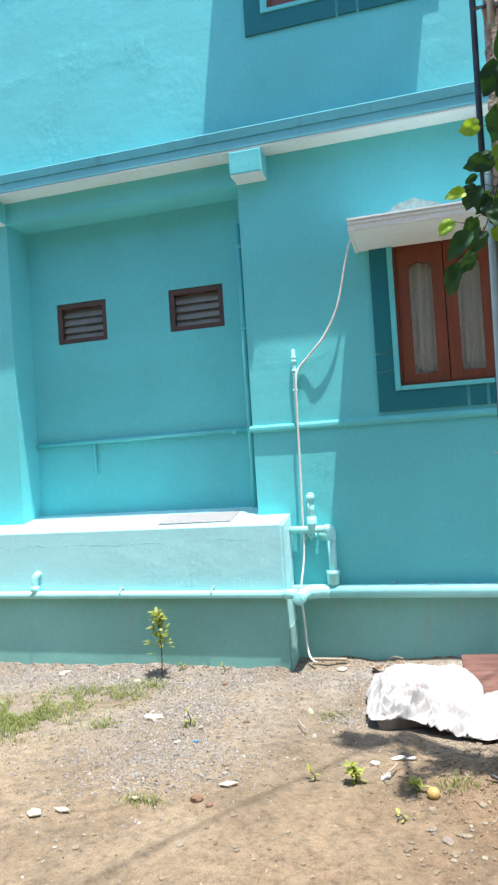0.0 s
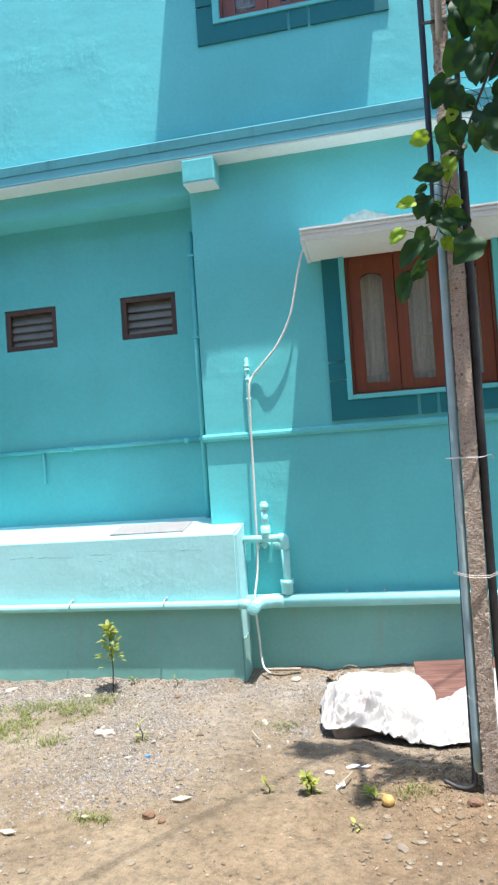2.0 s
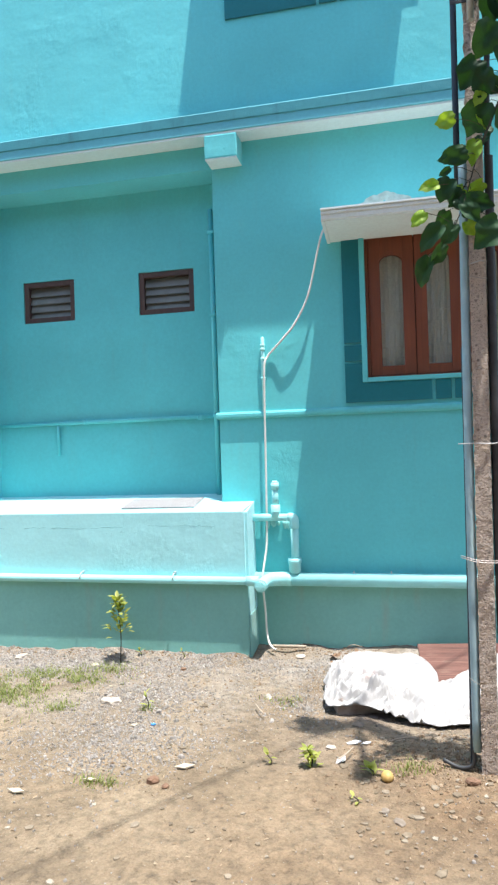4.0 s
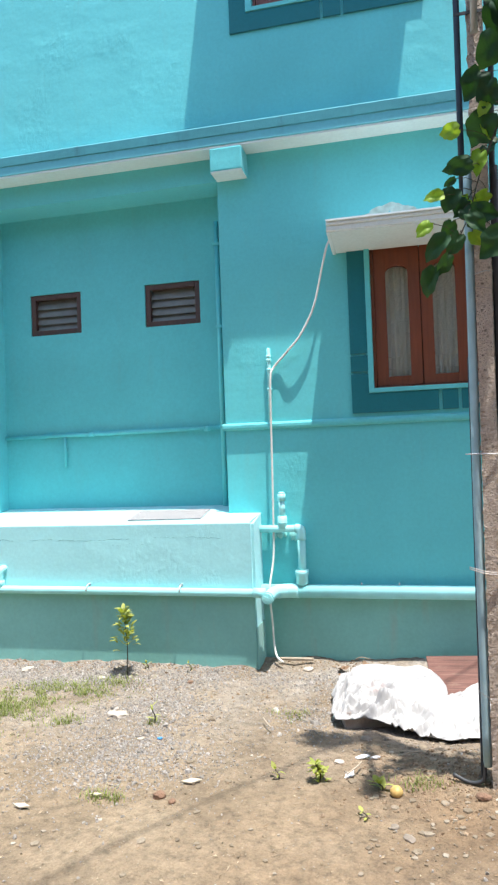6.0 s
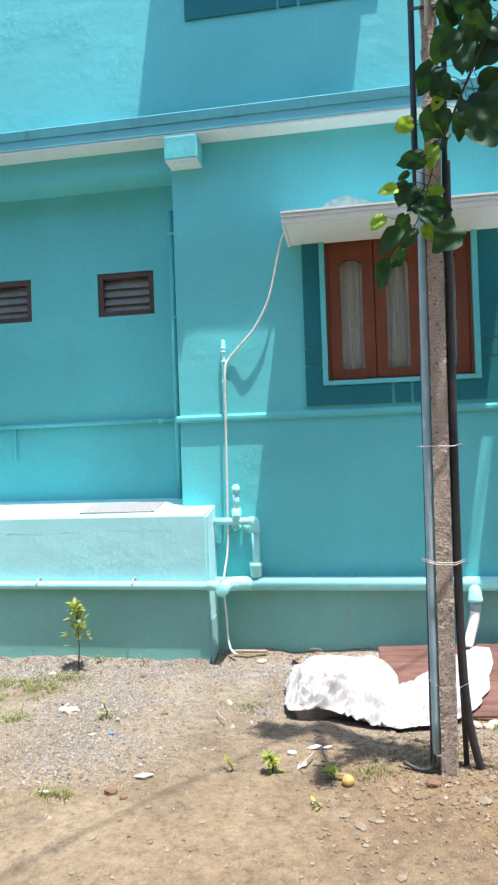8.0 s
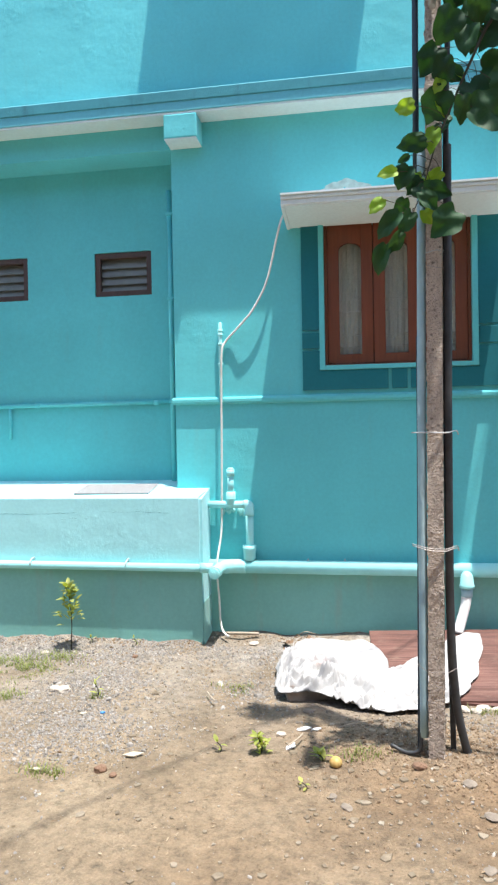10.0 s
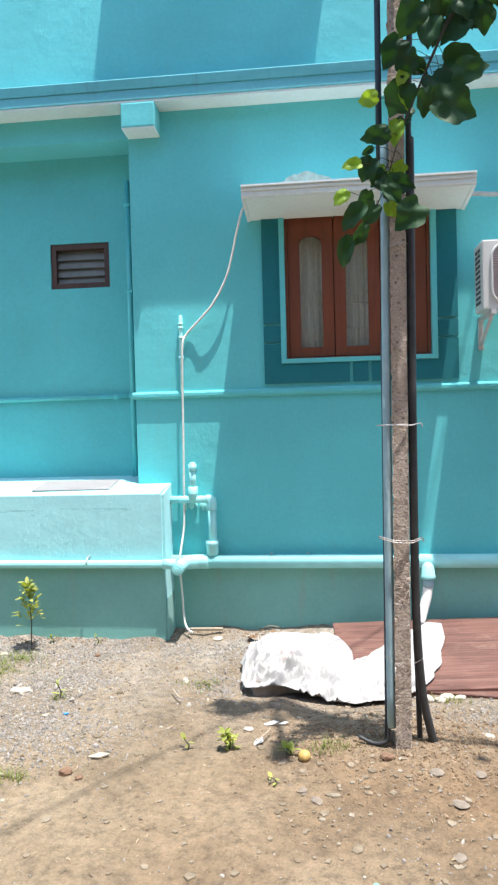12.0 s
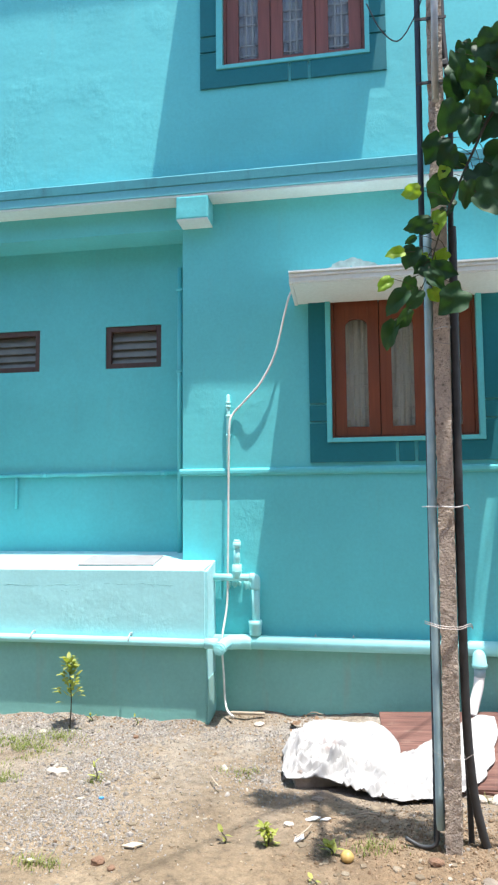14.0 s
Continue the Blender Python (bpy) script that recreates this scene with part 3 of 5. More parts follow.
# conduit and the loose cable
cd = thing("conduit", None, None, "short turquoise painted conduit on the sunlit wall", "conduit")
part("pipe", tubebm([(-0.643, -0.022, 1.85), (-0.641, -0.022, 2.43), (-0.641, -0.022, 2.44)], [0.014, 0.014, 0.006], 12), M_pvc_teal, cd)
for z in (2.10, 2.255, 2.33, 2.36):
    part("collar", tubebm([(-0.642, -0.022, z), (-0.642, -0.022, z + 0.022)], 0.019, 12), M_pvc_teal, cd)
cable_pts = [(-0.095, -0.10, 3.235), (-0.135, -0.075, 3.20), (-0.178, -0.065, 3.06), (-0.262, -0.057, 2.735), (-0.372, -0.054, 2.525), (-0.46, -0.047, 2.425), (-0.54, -0.024, 2.35),
             (-0.603, -0.018, 2.285), (-0.628, -0.044, 2.20), (-0.636, -0.046, 1.9), (-0.640, -0.047, 1.52), (-0.646, -0.056, 1.05), (-0.652, -0.07, 0.80),
             (-0.675, -0.125, 0.60), (-0.68, -0.13, 0.5), (-0.668, -0.12, 0.30), (-0.662, -0.12, 0.14), (-0.64, -0.15, 0.06), (-0.60, -0.20, 0.035), (-0.575, -0.22, 0.03)]
thing("cable", tubebm(smooth_line(cable_pts, 8), 0.0085, 8), M_cable, "loose dirty white cable hanging down the wall", "cable")

# granite slab on the ledge
n = Nodes("speckled_granite", 0.45)
n.colour(n.ramp(n.noise(160, 3, 0.8), [(0.38, (0.11, 0.105, 0.11)), (0.5, (0.28, 0.268, 0.272)), (0.62, (0.46, 0.44, 0.445))]))
slab = thing("granite_slab", boxbm(-0.30, 0.30, -0.17, 0.17, 0.0, 0.011, bevel=0.004), n.mat, "loose speckled grey granite slab on the ledge", "slab")
slab.matrix_world = pose(-1.50, -0.05, 1.1345, 7.7, 0, 3)

# ---- outdoor unit ----
M_acbody = plain("ivory_enamel", (0.60, 0.615, 0.60), 0.4, 0, 0.05, 5, 0.03)
M_acgrille = plain("mauve_grille", (0.22, 0.13, 0.24), 0.5)
M_acwire = plain("grille_wire", (0.50, 0.48, 0.44), 0.45)
ac = thing("air_conditioner", None, None, "ivory outdoor air conditioner unit on wall brackets", "air conditioner")
ax0, ax1, ay0, ay1, az0, az1 = 1.545, 2.30, -0.40, -0.149, 2.33, 2.805
part("casing", boxbm(ax0, ax1, ay0, ay1, az0, az1, bevel=0.012), M_acbody, ac)
gx0, gx1, gz0, gz1 = ax0 + 0.06, ax0 + 0.53, az0 + 0.045, az1 - 0.035
oct_ = [(cx + 0.085 * math.cos(radians(a)), cz + 0.085 * math.sin(radians(a)))
        for cx, cz, a0 in ((gx1 - 0.085, gz0 + 0.085, 270), (gx1 - 0.085, gz1 - 0.085, 0), (gx0 + 0.085, gz1 - 0.085, 90), (gx0 + 0.085, gz0 + 0.085, 180))
        for a in range(a0, a0 + 91, 15)]
part("fan_opening", prism(bmesh.new(), oct_, ay0 - 0.006, ay0 - 0.001, "y"), M_acgrille, ac, "mauve fan opening")
bm = bmesh.new()
tube(bm, [(x, ay0 - 0.008, z) for x, z in oct_ + oct_[:1]], 0.009, 8)
part("rim", bm, M_acbody, ac)
bm = bmesh.new()
for k in range(1, 34):
    z = gz0 + (gz1 - gz0) * k / 34
    e_ = max(0.0, 0.085 - min(z - gz0, gz1 - z))
    ins = 0.085 - math.sqrt(0.085 ** 2 - e_ ** 2)
    box(bm, gx0 + ins, gx1 - ins, ay0 - 0.014, ay0 - 0.010, z - 0.0017, z + 0.0017)
for k in range(1, 4):
    x = gx0 + (gx1 - gx0) * k / 4
    e_ = max(0.0, 0.085 - min(x - gx0, gx1 - x))
    ins = 0.085 - math.sqrt(0.085 ** 2 - e_ ** 2)
    box(bm, x - 0.002, x + 0.002, ay0 - 0.010, ay0 - 0.006, gz0 + ins, gz1 - ins)
part("grille", bm, M_acwire, ac)
bm = bmesh.new()
for k in range(11):
    z = az0 + 0.05 + k * 0.036
    for y in (ay0 + 0.07, ay0 + 0.145):
        box(bm, ax0 - 0.002, ax0 + 0.004, y, y + 0.06, z, z + 0.022)
part("side_slot", bm, M_black, ac)
for x in (ax0 + 0.05, ax1 - 0.09):
    bm = bmesh.new()
    box(bm, x, x + 0.035, -0.42, -0.004, az0 - 0.034, az0 - 0.002)
    box(bm, x, x + 0.035, -0.03, -0.004, az0 - 0.24, az0 - 0.002)
    tube(bm, [(x + 0.017, -0.37, az0 - 0.03), (x + 0.017, -0.02, az0 - 0.21)], 0.014, 8)
    part("bracket", bm, M_steel, ac)
acp = thing("refrigerant_pipe", tubebm(smooth_line([(1.50, -0.03, 3.235), (1.60, -0.06, 3.225), (1.75, -0.06, 3.215), (1.95, -0.055, 3.235), (2.15, -0.05, 3.16), (2.3, -0.06, 2.9), (2.31, -0.18, 2.6)], 6), 0.017, 10), plain("pipe_wrap", (0.44, 0.46, 0.45), 0.8, 0, 0.2), "tape-wrapped refrigerant pipe along the wall", "pipe")

# ---- utility pole ----
def conc():
    n = Nodes("rough_concrete", 0.92)
    a = n.ramp(n.noise(14, 6, 0.7), [(0.3, (0.52, 0.42, 0.345)), (0.7, (0.72, 0.61, 0.52))])
    # holes drawn as dark spots, their inner shade put into the colour
    pits = n.ramp(n.voronoi(33), [(0.0, 0.32), (0.16, 0.5), (0.30, 1.0)])
    a = n.mix(a, pits, n.ramp(n.noise(13, 3), [(0.42, 0.0), (0.56, 1.0)]), "MULTIPLY")
    n.colour(n.mix(a, n.ramp(n.noise(75, 4, 0.75), [(0.3, 0.66), (0.5, 1.0)]), 1.0, "MULTIPLY"))
    b = n.bump(n.noise(55, 6, 0.8), 0.9, 0.022)
    n.bump(n.voronoi(95), 0.8, 0.010, b)
    return n.mat


M_conc = conc()
PX, PY = 0.778, -1.96


def pole_x(z):
    return PX + 0.008 * z


pole = thing("utility_pole", None, None, "rough square concrete utility pole standing in the earth", "utility pole")
bm = bmesh.new()
prev = None
for k in range(0, 246):
    z = -0.25 + k * 0.02
    hw, hd = 0.034 + 0.002 * (1 - z / 6), 0.055
    ring = []
    for (u, v) in ((-1, -1), (-0.5, -1), (0, -1), (0.5, -1), (1, -1), (1, 0), (1, 1), (0, 1), (-1, 1), (-1, 0)):
        rough = 0.0045 if v == -1 else 0.001
        q = noise.noise((u * 3.0, v * 5.0, z * 16.0)) * rough + (noise.noise((u * 9.0, v * 2.0, z * 45.0)) * (0.009 if u == 1 else 0.005) if v == -1 and abs(u) == 1 else 0)
        x, y = u * hw + (q if abs(u) == 1 else 0), v * hd - (abs(q) if v == -1 else 0)
        c, sn = math.cos(radians(-9)), math.sin(radians(-9))
        ring.append(bm.verts.new((pole_x(z) + x * c - y * sn, PY + x * sn + y * c, z)))
    if prev:
        for i in range(10):
            bm.faces.new((prev[i], prev[(i + 1) % 10], ring[(i + 1) % 10], ring[i]))
    else:
        bm.faces.new(ring[::-1])
    prev = ring
bm.faces.new(prev)
part("shaft", bm, M_conc, pole)
YPI = PY - 0.02
part("service_pipe", tubebm([(pole_x(z) - 0.060 - 0.004 * math.sin(z * 1.1), YPI, z) for z in [0.11 + i * 0.15 for i in range(20)]], 0.0205, 14), M_pvc_blue, pole, "grey-blue plastic service pipe")
part("dark_conduit", tubebm([(pole_x(z) - 0.078 + 0.004 * math.sin(z * 0.9), YPI + 0.05, z) for z in [0.02 + i * 0.2 for i in range(11)]], 0.011, 10), M_blue_black, pole)
part("upper_conduit", tubebm([(pole_x(z) - 0.083, YPI + 0.015, z) for z in (2.72, 3.2, 3.7, 4.4, 4.62)], 0.0145, 14), M_blue_black, pole, "dark blue plastic conduit")
part("foot_bend", tubebm(smooth_line([(pole_x(0) - 0.073, YPI, 0.13), (pole_x(0) - 0.078, YPI - 0.005, 0.06), (pole_x(0) - 0.10, YPI, 0.032), (pole_x(0) - 0.15, YPI + 0.02, 0.022), (pole_x(0) - 0.215, YPI + 0.05, 0.04)], 5), 0.0095, 12), M_black, pole)
part("black_hose", tubebm(smooth_line([(0.938, -1.93, -0.03), (0.905, -1.94, 0.09), (0.868, -1.95, 0.30), (0.848, -1.955, 0.7), (0.849, -1.955, 1.5), (0.857, -1.955, 2.4), (0.862, -1.955, 2.91)], 6), 0.020, 14), M_black, pole, "thick black hose")
part("black_hose", tubebm(smooth_line([(0.862, -1.90, -0.03), (0.856, -1.91, 0.3), (0.846, -1.92, 0.8), (0.856, -1.93, 2.5), (0.858, -1.945, 2.95), (0.870, -1.95, 3.35), (0.872, -1.95, 3.47), (0.864, -1.95, 3.70), (0.852, -1.95, 3.88), (0.848, -1.95, 4.05), (0.842, -1.95, 4.62)], 6), 0.0135, 12), M_black, pole)
part("steel_conduit", tubebm([(pole_x(3.5) - 0.012, PY - 0.078, 3.515), (pole_x(4.6), PY - 0.075, 4.60)], 0.017, 14), M_galv, pole, "galvanised steel conduit")
for z, tilt in ((1.017, 0.012), (1.559, 0.0), (2.404, -0.01), (2.325, 0.01), (0.437, 0.03)):
    x = pole_x(z)
    loop = [(x - 0.11, YPI + 0.01, z + tilt), (x - 0.095, YPI - 0.025, z + tilt), (x - 0.04, PY - 0.068, z), (x + 0.035, PY - 0.066, z - 0.003), (x + 0.06, PY - 0.05, z), (x + 0.093, PY - 0.02, z + 0.006), (x + 0.105, PY + 0.0, z - 0.012)]
    if z > 2:
        loop = [(x - 0.046, PY - 0.050, z + tilt), (x - 0.040, PY - 0.064, z + tilt), (x, PY - 0.063, z), (x + 0.030, PY - 0.059, z - 0.004), (x + 0.036, PY - 0.045, z)]
    bm = bmesh.new()
    tube(bm, smooth_line(loop, 4), 0.0024 if z == 2.404 else 0.0016 if z > 2 else 0.001 if z < 1 else 0.0030 if z == 1.559 else 0.0022, 6)
    if z == 1.017:
        tube(bm, smooth_line([(a, b - 0.002, c - 0.006 - 0.004 * random.random()) for a, b, c in loop], 4), 0.0024, 6)
    part("tie_wire", bm, M_steel if z in (1.559, 2.404) else M_wire, pole, "twisted binding wire")
part("loose_wire", tubebm(smooth_line([(0.48, -1.95, 4.12), (0.535, -1.96, 3.985), (0.60, -1.97, 3.895), (0.65, -1.97, 3.90), (0.71, -1.98, 3.99), (0.76, -2.0, 4.10)], 6), 0.0035, 8), M_black, pole)
for z in (3.62, 3.95, 4.4):
    part("clamp", boxbm(pole_x(z) - 0.10, pole_x(z) + 0.05, PY - 0.064, PY - 0.058, z - 0.007, z + 0.007), M_black, pole)

part("side_bracket", boxbm(pole_x(3.75) + 0.02, 0.864, PY - 0.012, PY + 0.012, 3.735, 3.765, bevel=0.004), M_black, pole)

# lamp arm high on the pole
lamp = thing("street_lamp", None, None, "small street lamp on an arm at the top of the pole", "street lamp")
part("arm", tubebm([(pole_x(4.6), PY - 0.03, 4.60), (0.84, -2.2, 4.72), (0.89, -2.5, 4.74)], 0.018, 10), M_galv, lamp)
part("head", boxbm(0.835, 0.945, -2.72, -2.50, 4.71, 4.77, bevel=0.025), M_acbody, lamp)
reach = [k * 0.5 - 8.0 for k in range(25)]
wire = thing("overhead_cable", tubebm([(0.222 + 0.562 * s_, -3.285 + 0.827 * s_, 6.17 + 0.012 * (s_ - 1) ** 2) for s_ in reach], 0.008, 8), M_black, "black overhead service cable fixed to the house", "cable")

# ---- boards on the ground ----
bd = thing("wooden_board", boxbm(0.0, 2.2, 0.0, 1.13, 0.0, 0.028, bevel=0.004), M_plank, "weathered reddish wooden board lying by the wall", "board")
bd.matrix_world = pose(0.53, -1.285, -0.022, 4.3, -1.4, 2.9)
bd = thing("wooden_board", boxbm(0.0, 1.3, 0.0, 0.25, 0.0, 0.016, bevel=0.003), M_plank, "narrow weathered reddish plank under the edge of the board", "board")
bd.matrix_world = pose(1.0, -1.262, -0.010, 1.5, 0, -9)
M_brickred = plain("broken_brick", (0.20, 0.12, 0.078), 0.95, 0, 0.25, 25, 0.6, 0.01)
M_block = plain("cement_block", (0.36, 0.31, 0.28), 0.95, 0, 0.2, 20, 0.6, 0.008)


def rock_bm(sx, sy, sz, seed, sub=2, jag=0.35):
    bm = bmesh.new()
    bmesh.ops.create_icosphere(bm, subdivisions=sub, radius=1.0)
    for v in bm.verts:
        d = 1 + jag * noise.noise(v.co * 1.3 + Vector((seed * 3.1, seed, 0.5)))
        q = v.co * d
        q.z = max(q.z, -0.55)
        v.co = Vector((q.x * sx, q.y * sy, q.z * sz))
    return bm


def rock(name, x, y, size, mat, label, cat, seed, flat=0.6, group="", rz=0):
    ob = thing(name, rock_bm(size, size * 0.75, size * flat, seed), mat, label, cat, group=group)
    ob.matrix_world = pose(x, y, ground_z(x, y) + size * flat * 0.4, 0, 0, rz)
    return ob


blk = thing("cement_block", boxbm(-0.14, 0.14, -0.09, 0.09, 0.0, 0.11, bevel=0.012), M_block, "cement block holding up the cloth", "block")
blk.matrix_world = pose(0.10, -1.17, ground_z(0.1, -1.17) - 0.005, 0, 0, 15)

# ---- white cloth ----
n = Nodes("white_cotton", 0.95)
n.colour(n.mix(n.ramp(n.noise(5, 5), [(0.3, (0.37, 0.367, 0.364)), (0.7, (0.44, 0.437, 0.434))]), (0.62, 0.34, 0.28), n.ramp(n.noise(2.3, 3), [(0.68, 0.0), (0.76, 0.4)])))
n.bump(n.noise(300, 2), 0.2, 0.001)
M_cloth = n.mat


def crease(a, b, fa, fb, seed):
    """Long sharp folds of cloth that run along a and follow one another along b."""
    return 1.7 * (1 - min(1.0, 4.0 * abs(noise.noise((a * fa, b * fb, seed))))) ** 1.2 - 0.5


def lobe(bm, cx, cy, plan, height, folds, seed, zb):
    """A crumpled lobe of sheet round (cx, cy) with the rim plan; it sinks to zb(x, y) at its rim."""
    segs, rings_n = 300, 84
    polar = sorted((math.degrees(math.atan2(y - cy, x - cx)) % 360, math.hypot(x - cx, y - cy)) for x, y in plan)
    ang = [polar[-1][0] - 360] + [a for a, _ in polar] + [polar[0][0] + 360]
    rad = [polar[-1][1]] + [r for _, r in polar] + [polar[0][1]]
    grid = [[bm.verts.new((cx, cy, zb(cx, cy) + height))]]
    for k in range(1, rings_n + 1):
        p = k / rings_n
        ring = []
        for s_ in range(segs):
            th = 360.0 * s_ / segs
            i = max(j for j in range(len(ang) - 1) if ang[j] <= th + 1e-6)
            t = (th - ang[i]) / max(1e-6, ang[i + 1] - ang[i])
            reach = 1 / ((1 - t) / rad[i] + t / rad[i + 1])
            cs, sn = math.cos(radians(th)), math.sin(radians(th))
            reach *= 1 + 0.03 * noise.noise((cs * 3, sn * 3, seed)) + 0.018 * noise.noise((cs * 11, sn * 11, seed))
            x, y = cx + p * reach * cs, cy + p * reach * sn
            w = noise.noise((x * 2.4, y * 2.4, seed + 9))
            w2 = noise.noise((x * 4.0, y * 4.0, seed + 4))
            m = min(1.0, max(0.0, 0.5 + 3.0 * w))
            u, v = x + 0.05 * w2, y + 0.06 * w
            along = crease(u * 0.9 + v * 0.2, v - 0.25 * u, 5.5, 25.0, seed)
            across = crease(u + 0.7 * v, v - 0.9 * u, 5.5, 20.0, seed + 3)
            fine = crease(u, v - 0.4 * u, 13.0, 58.0, seed + 6)
            f = m * along + (1 - m) * across + 0.55 * fine + 0.3 * w2
            drag = noise.noise((x * 14, y * 14, seed))
            edge = min(1.0, max(0.0, (p - 0.25) / 0.5))
            front = min(1.0, max(0.16, 0.4 + 1.6 * (cy - y) + 1.6 * (cx - x)))
            z = zb(x, y) + height * (1 - p ** 3.2) + folds * f * (0.12 + 0.88 * edge) * (1 - 0.6 * p ** 12) * front + 0.02 * w * p
            ring.append(bm.verts.new((x, y, max(z, zb(x, y) + 0.006 + 0.008 * drag))))
        grid.append(ring)
    for s_ in range(segs):
        bm.faces.new((grid[0][0], grid[1][s_], grid[1][(s_ + 1) % segs])).smooth = True
    for a, b in zip(grid[1:], grid[2:]):
        for s_ in range(segs):
            bm.faces.new((a[s_], b[s_], b[(s_ + 1) % segs], a[(s_ + 1) % segs])).smooth = True


def board_z(x, y):
    g = ground_z(x, y) + 0.02
    top = 0.012 + 0.075 * (y + 1.285) + 0.025 * (x - 0.53)
    k = min(1.0, max(0.0, (x - 0.36) / 0.14)) * min(1.0, max(0.0, (y + 1.33) / 0.07))
    return g * (1 - k) + max(g, top) * k


def under(x, y):
    """What the cloth lies on: the block, then the board, then the earth."""
    lift = 0.07 * max(0.0, 1 - ((x - 0.12) / 0.30) ** 2) * max(0.0, 1 - ((y + 1.05) / 0.45) ** 2)
    return board_z(x, y) + lift


bm = bmesh.new()
lobe(bm, 0.27, -0.92, ((-0.07, -1.29), (-0.10, -1.0), (-0.08, -0.60), (0.08, -0.42), (0.27, -0.36), (0.46, -0.37), (0.56, -0.66), (0.575, -0.92), (0.62, -1.15), (0.64, -1.42), (0.50, -1.43), (0.36, -1.385), (0.17, -1.31), (0.0, -1.31)),
     0.165, 0.042, 1.0, under)
lobe(bm, 0.84, -1.0, ((0.52, -1.02), (0.66, -0.86), (0.76, -0.70), (0.87, -0.55), (1.02, -0.36), (1.16, -0.22), (1.25, -0.25), (1.23, -0.5), (1.15, -0.76), (1.06, -1.06), (0.955, -1.27), (0.79, -1.37), (0.57, -1.46), (0.42, -1.40)),
     0.05, 0.034, 5.0, under)
cl = thing("cloth", bm, M_cloth, "crumpled white cotton cloth thrown over the board", "cloth")
so = cl.modifiers.new("thick", "SOLIDIFY")
so.thickness = 0.004

# ---- small things lying about ----
M_tile = plain("pale_tile_shard", (0.47, 0.41, 0.32), 0.6, 0, 0.1)
M_paper = plain("white_paper", (0.78, 0.80, 0.84), 0.8, 0, 0.06)
M_stone = plain("grey_stone", (0.215, 0.18, 0.145), 0.95, 0, 0.25, 18, 0.6, 0.01)
M_pale = plain("pale_stone", (0.44, 0.39, 0.33), 0.95, 0, 0.2, 18, 0.5, 0.01)


def shard(x, y, w, d, rz, seed, mat=M_tile, name="tile_shard", label="broken pale tile shard lying on the earth", cat="tile shard", tilt=4):
    rnd = random.Random(seed)
    k = rnd.choice((4, 5, 5))
    out = [(w * (0.7 + 0.6 * rnd.random()) * math.cos(2 * math.pi * i / k), d * (0.75 + 0.5 * rnd.random()) * math.sin(2 * math.pi * i / k)) for i in range(k)]
    ob = thing(name, prism(bmesh.new(), out, 0, 0.006, "z"), mat, label, cat, group=name + "s on the earth")
    ob.matrix_world = pose(x, y, ground_z(x, y) + 0.008, tilt, -tilt, rz)
    return ob


for k, (x, y, w, d) in enumerate(((-1.525, -2.51, 0.045, 0.045), (-1.40, -2.465, 0.045, 0.035), (-1.09, -2.32, 0.035, 0.02), (-0.68, -2.13, 0.05, 0.035), (-1.14, -1.66, 0.03, 0.02), (-1.41, -1.30, 0.04, 0.02))):
    shard(x, y, w, d * 0.7, 12 * k - 20, k, tilt=2)
for k, (x, y, w, d) in enumerate(((-1.461, -1.327, 0.04, 0.03), (-1.407, -1.338, 0.05, 0.02), (-1.85, -0.667, 0.035, 0.03), (0.978, -1.36, 0.04, 0.03), (1.05, -1.375, 0.035, 0.025), (-2.55, -0.49, 0.05, 0.02))):
    rock("mortar_lump", x, y, w, M_pale, "pale broken lump of mortar in the gravel", "mortar", 60 + k, 0.5, "mortar lumps in the yard", 50 * k)
for k, (x, y, w, d, r) in enumerate(((0.115, -1.69, 0.036, 0.016, 5), (0.185, -1.68, 0.026, 0.012, -3), (0.067, -1.90, 0.026, 0.042, -35))):
    shard(x, y, w, d, r, 30 + k, M_paper, "paper_scrap", "crumpled white scrap of paper on the earth", "paper", 12)
for k, (x, y, s_) in enumerate(((0.685, -2.09, 0.033), (-0.79, -2.28, 0.034), (-0.71, -2.33, 0.02), (-1.17, -0.66, 0.024))):
    rock("brick_piece", x, y, s_, M_brickred, "weathered lump of broken red brick", "brick", 3 + k, 0.6, "brick pieces", 20 * k)
for k, (x, y, s_) in enumerate(((0.748, -2.10, 0.014), (0.88, -2.79, 0.03), (0.89, -2.22, 0.035), (1.08, -2.23, 0.03), (1.20, -1.86, 0.025), (1.10, -1.32, 0.045), (1.17, -1.31, 0.035),
                                (1.38, -1.63, 0.05), (1.42, -1.52, 0.04), (0.0, -1.75, 0.03), (0.12, -1.43, 0.035), (-0.385, -0.22, 0.045), (0.30, -2.35, 0.025), (0.36, -2.42, 0.03), (0.95, -2.45, 0.035))):
    rock("stone", x, y, s_, M_pale if k in (0, 4, 5, 6, 9, 11) else M_stone, "pale rough stone lying on the earth" if k in (0, 4, 5, 6, 9, 11) else "flat grey stone lying on the earth", "stone", 11 + k, 0.32, "stones in the yard", 37 * k)
n = Nodes("ripe_fruit_skin", 0.5)
n.colour(n.ramp(n.noise(30, 4), [(0.35, (0.42, 0.25, 0.07)), (0.6, (0.52, 0.36, 0.13)), (0.75, (0.38, 0.31, 0.11))]))
fr = thing("fruit", rock_bm(0.030, 0.030, 0.029, 2, 3, 0.06), n.mat, "small ripe yellow fruit fallen on the earth", "fruit", smooth=True)
fr.location = (0.300, -2.07, ground_z(0.3, -2.07) + 0.018)
M_twig = plain("dry_twig", (0.36, 0.30, 0.23), 0.9, 0, 0.2)
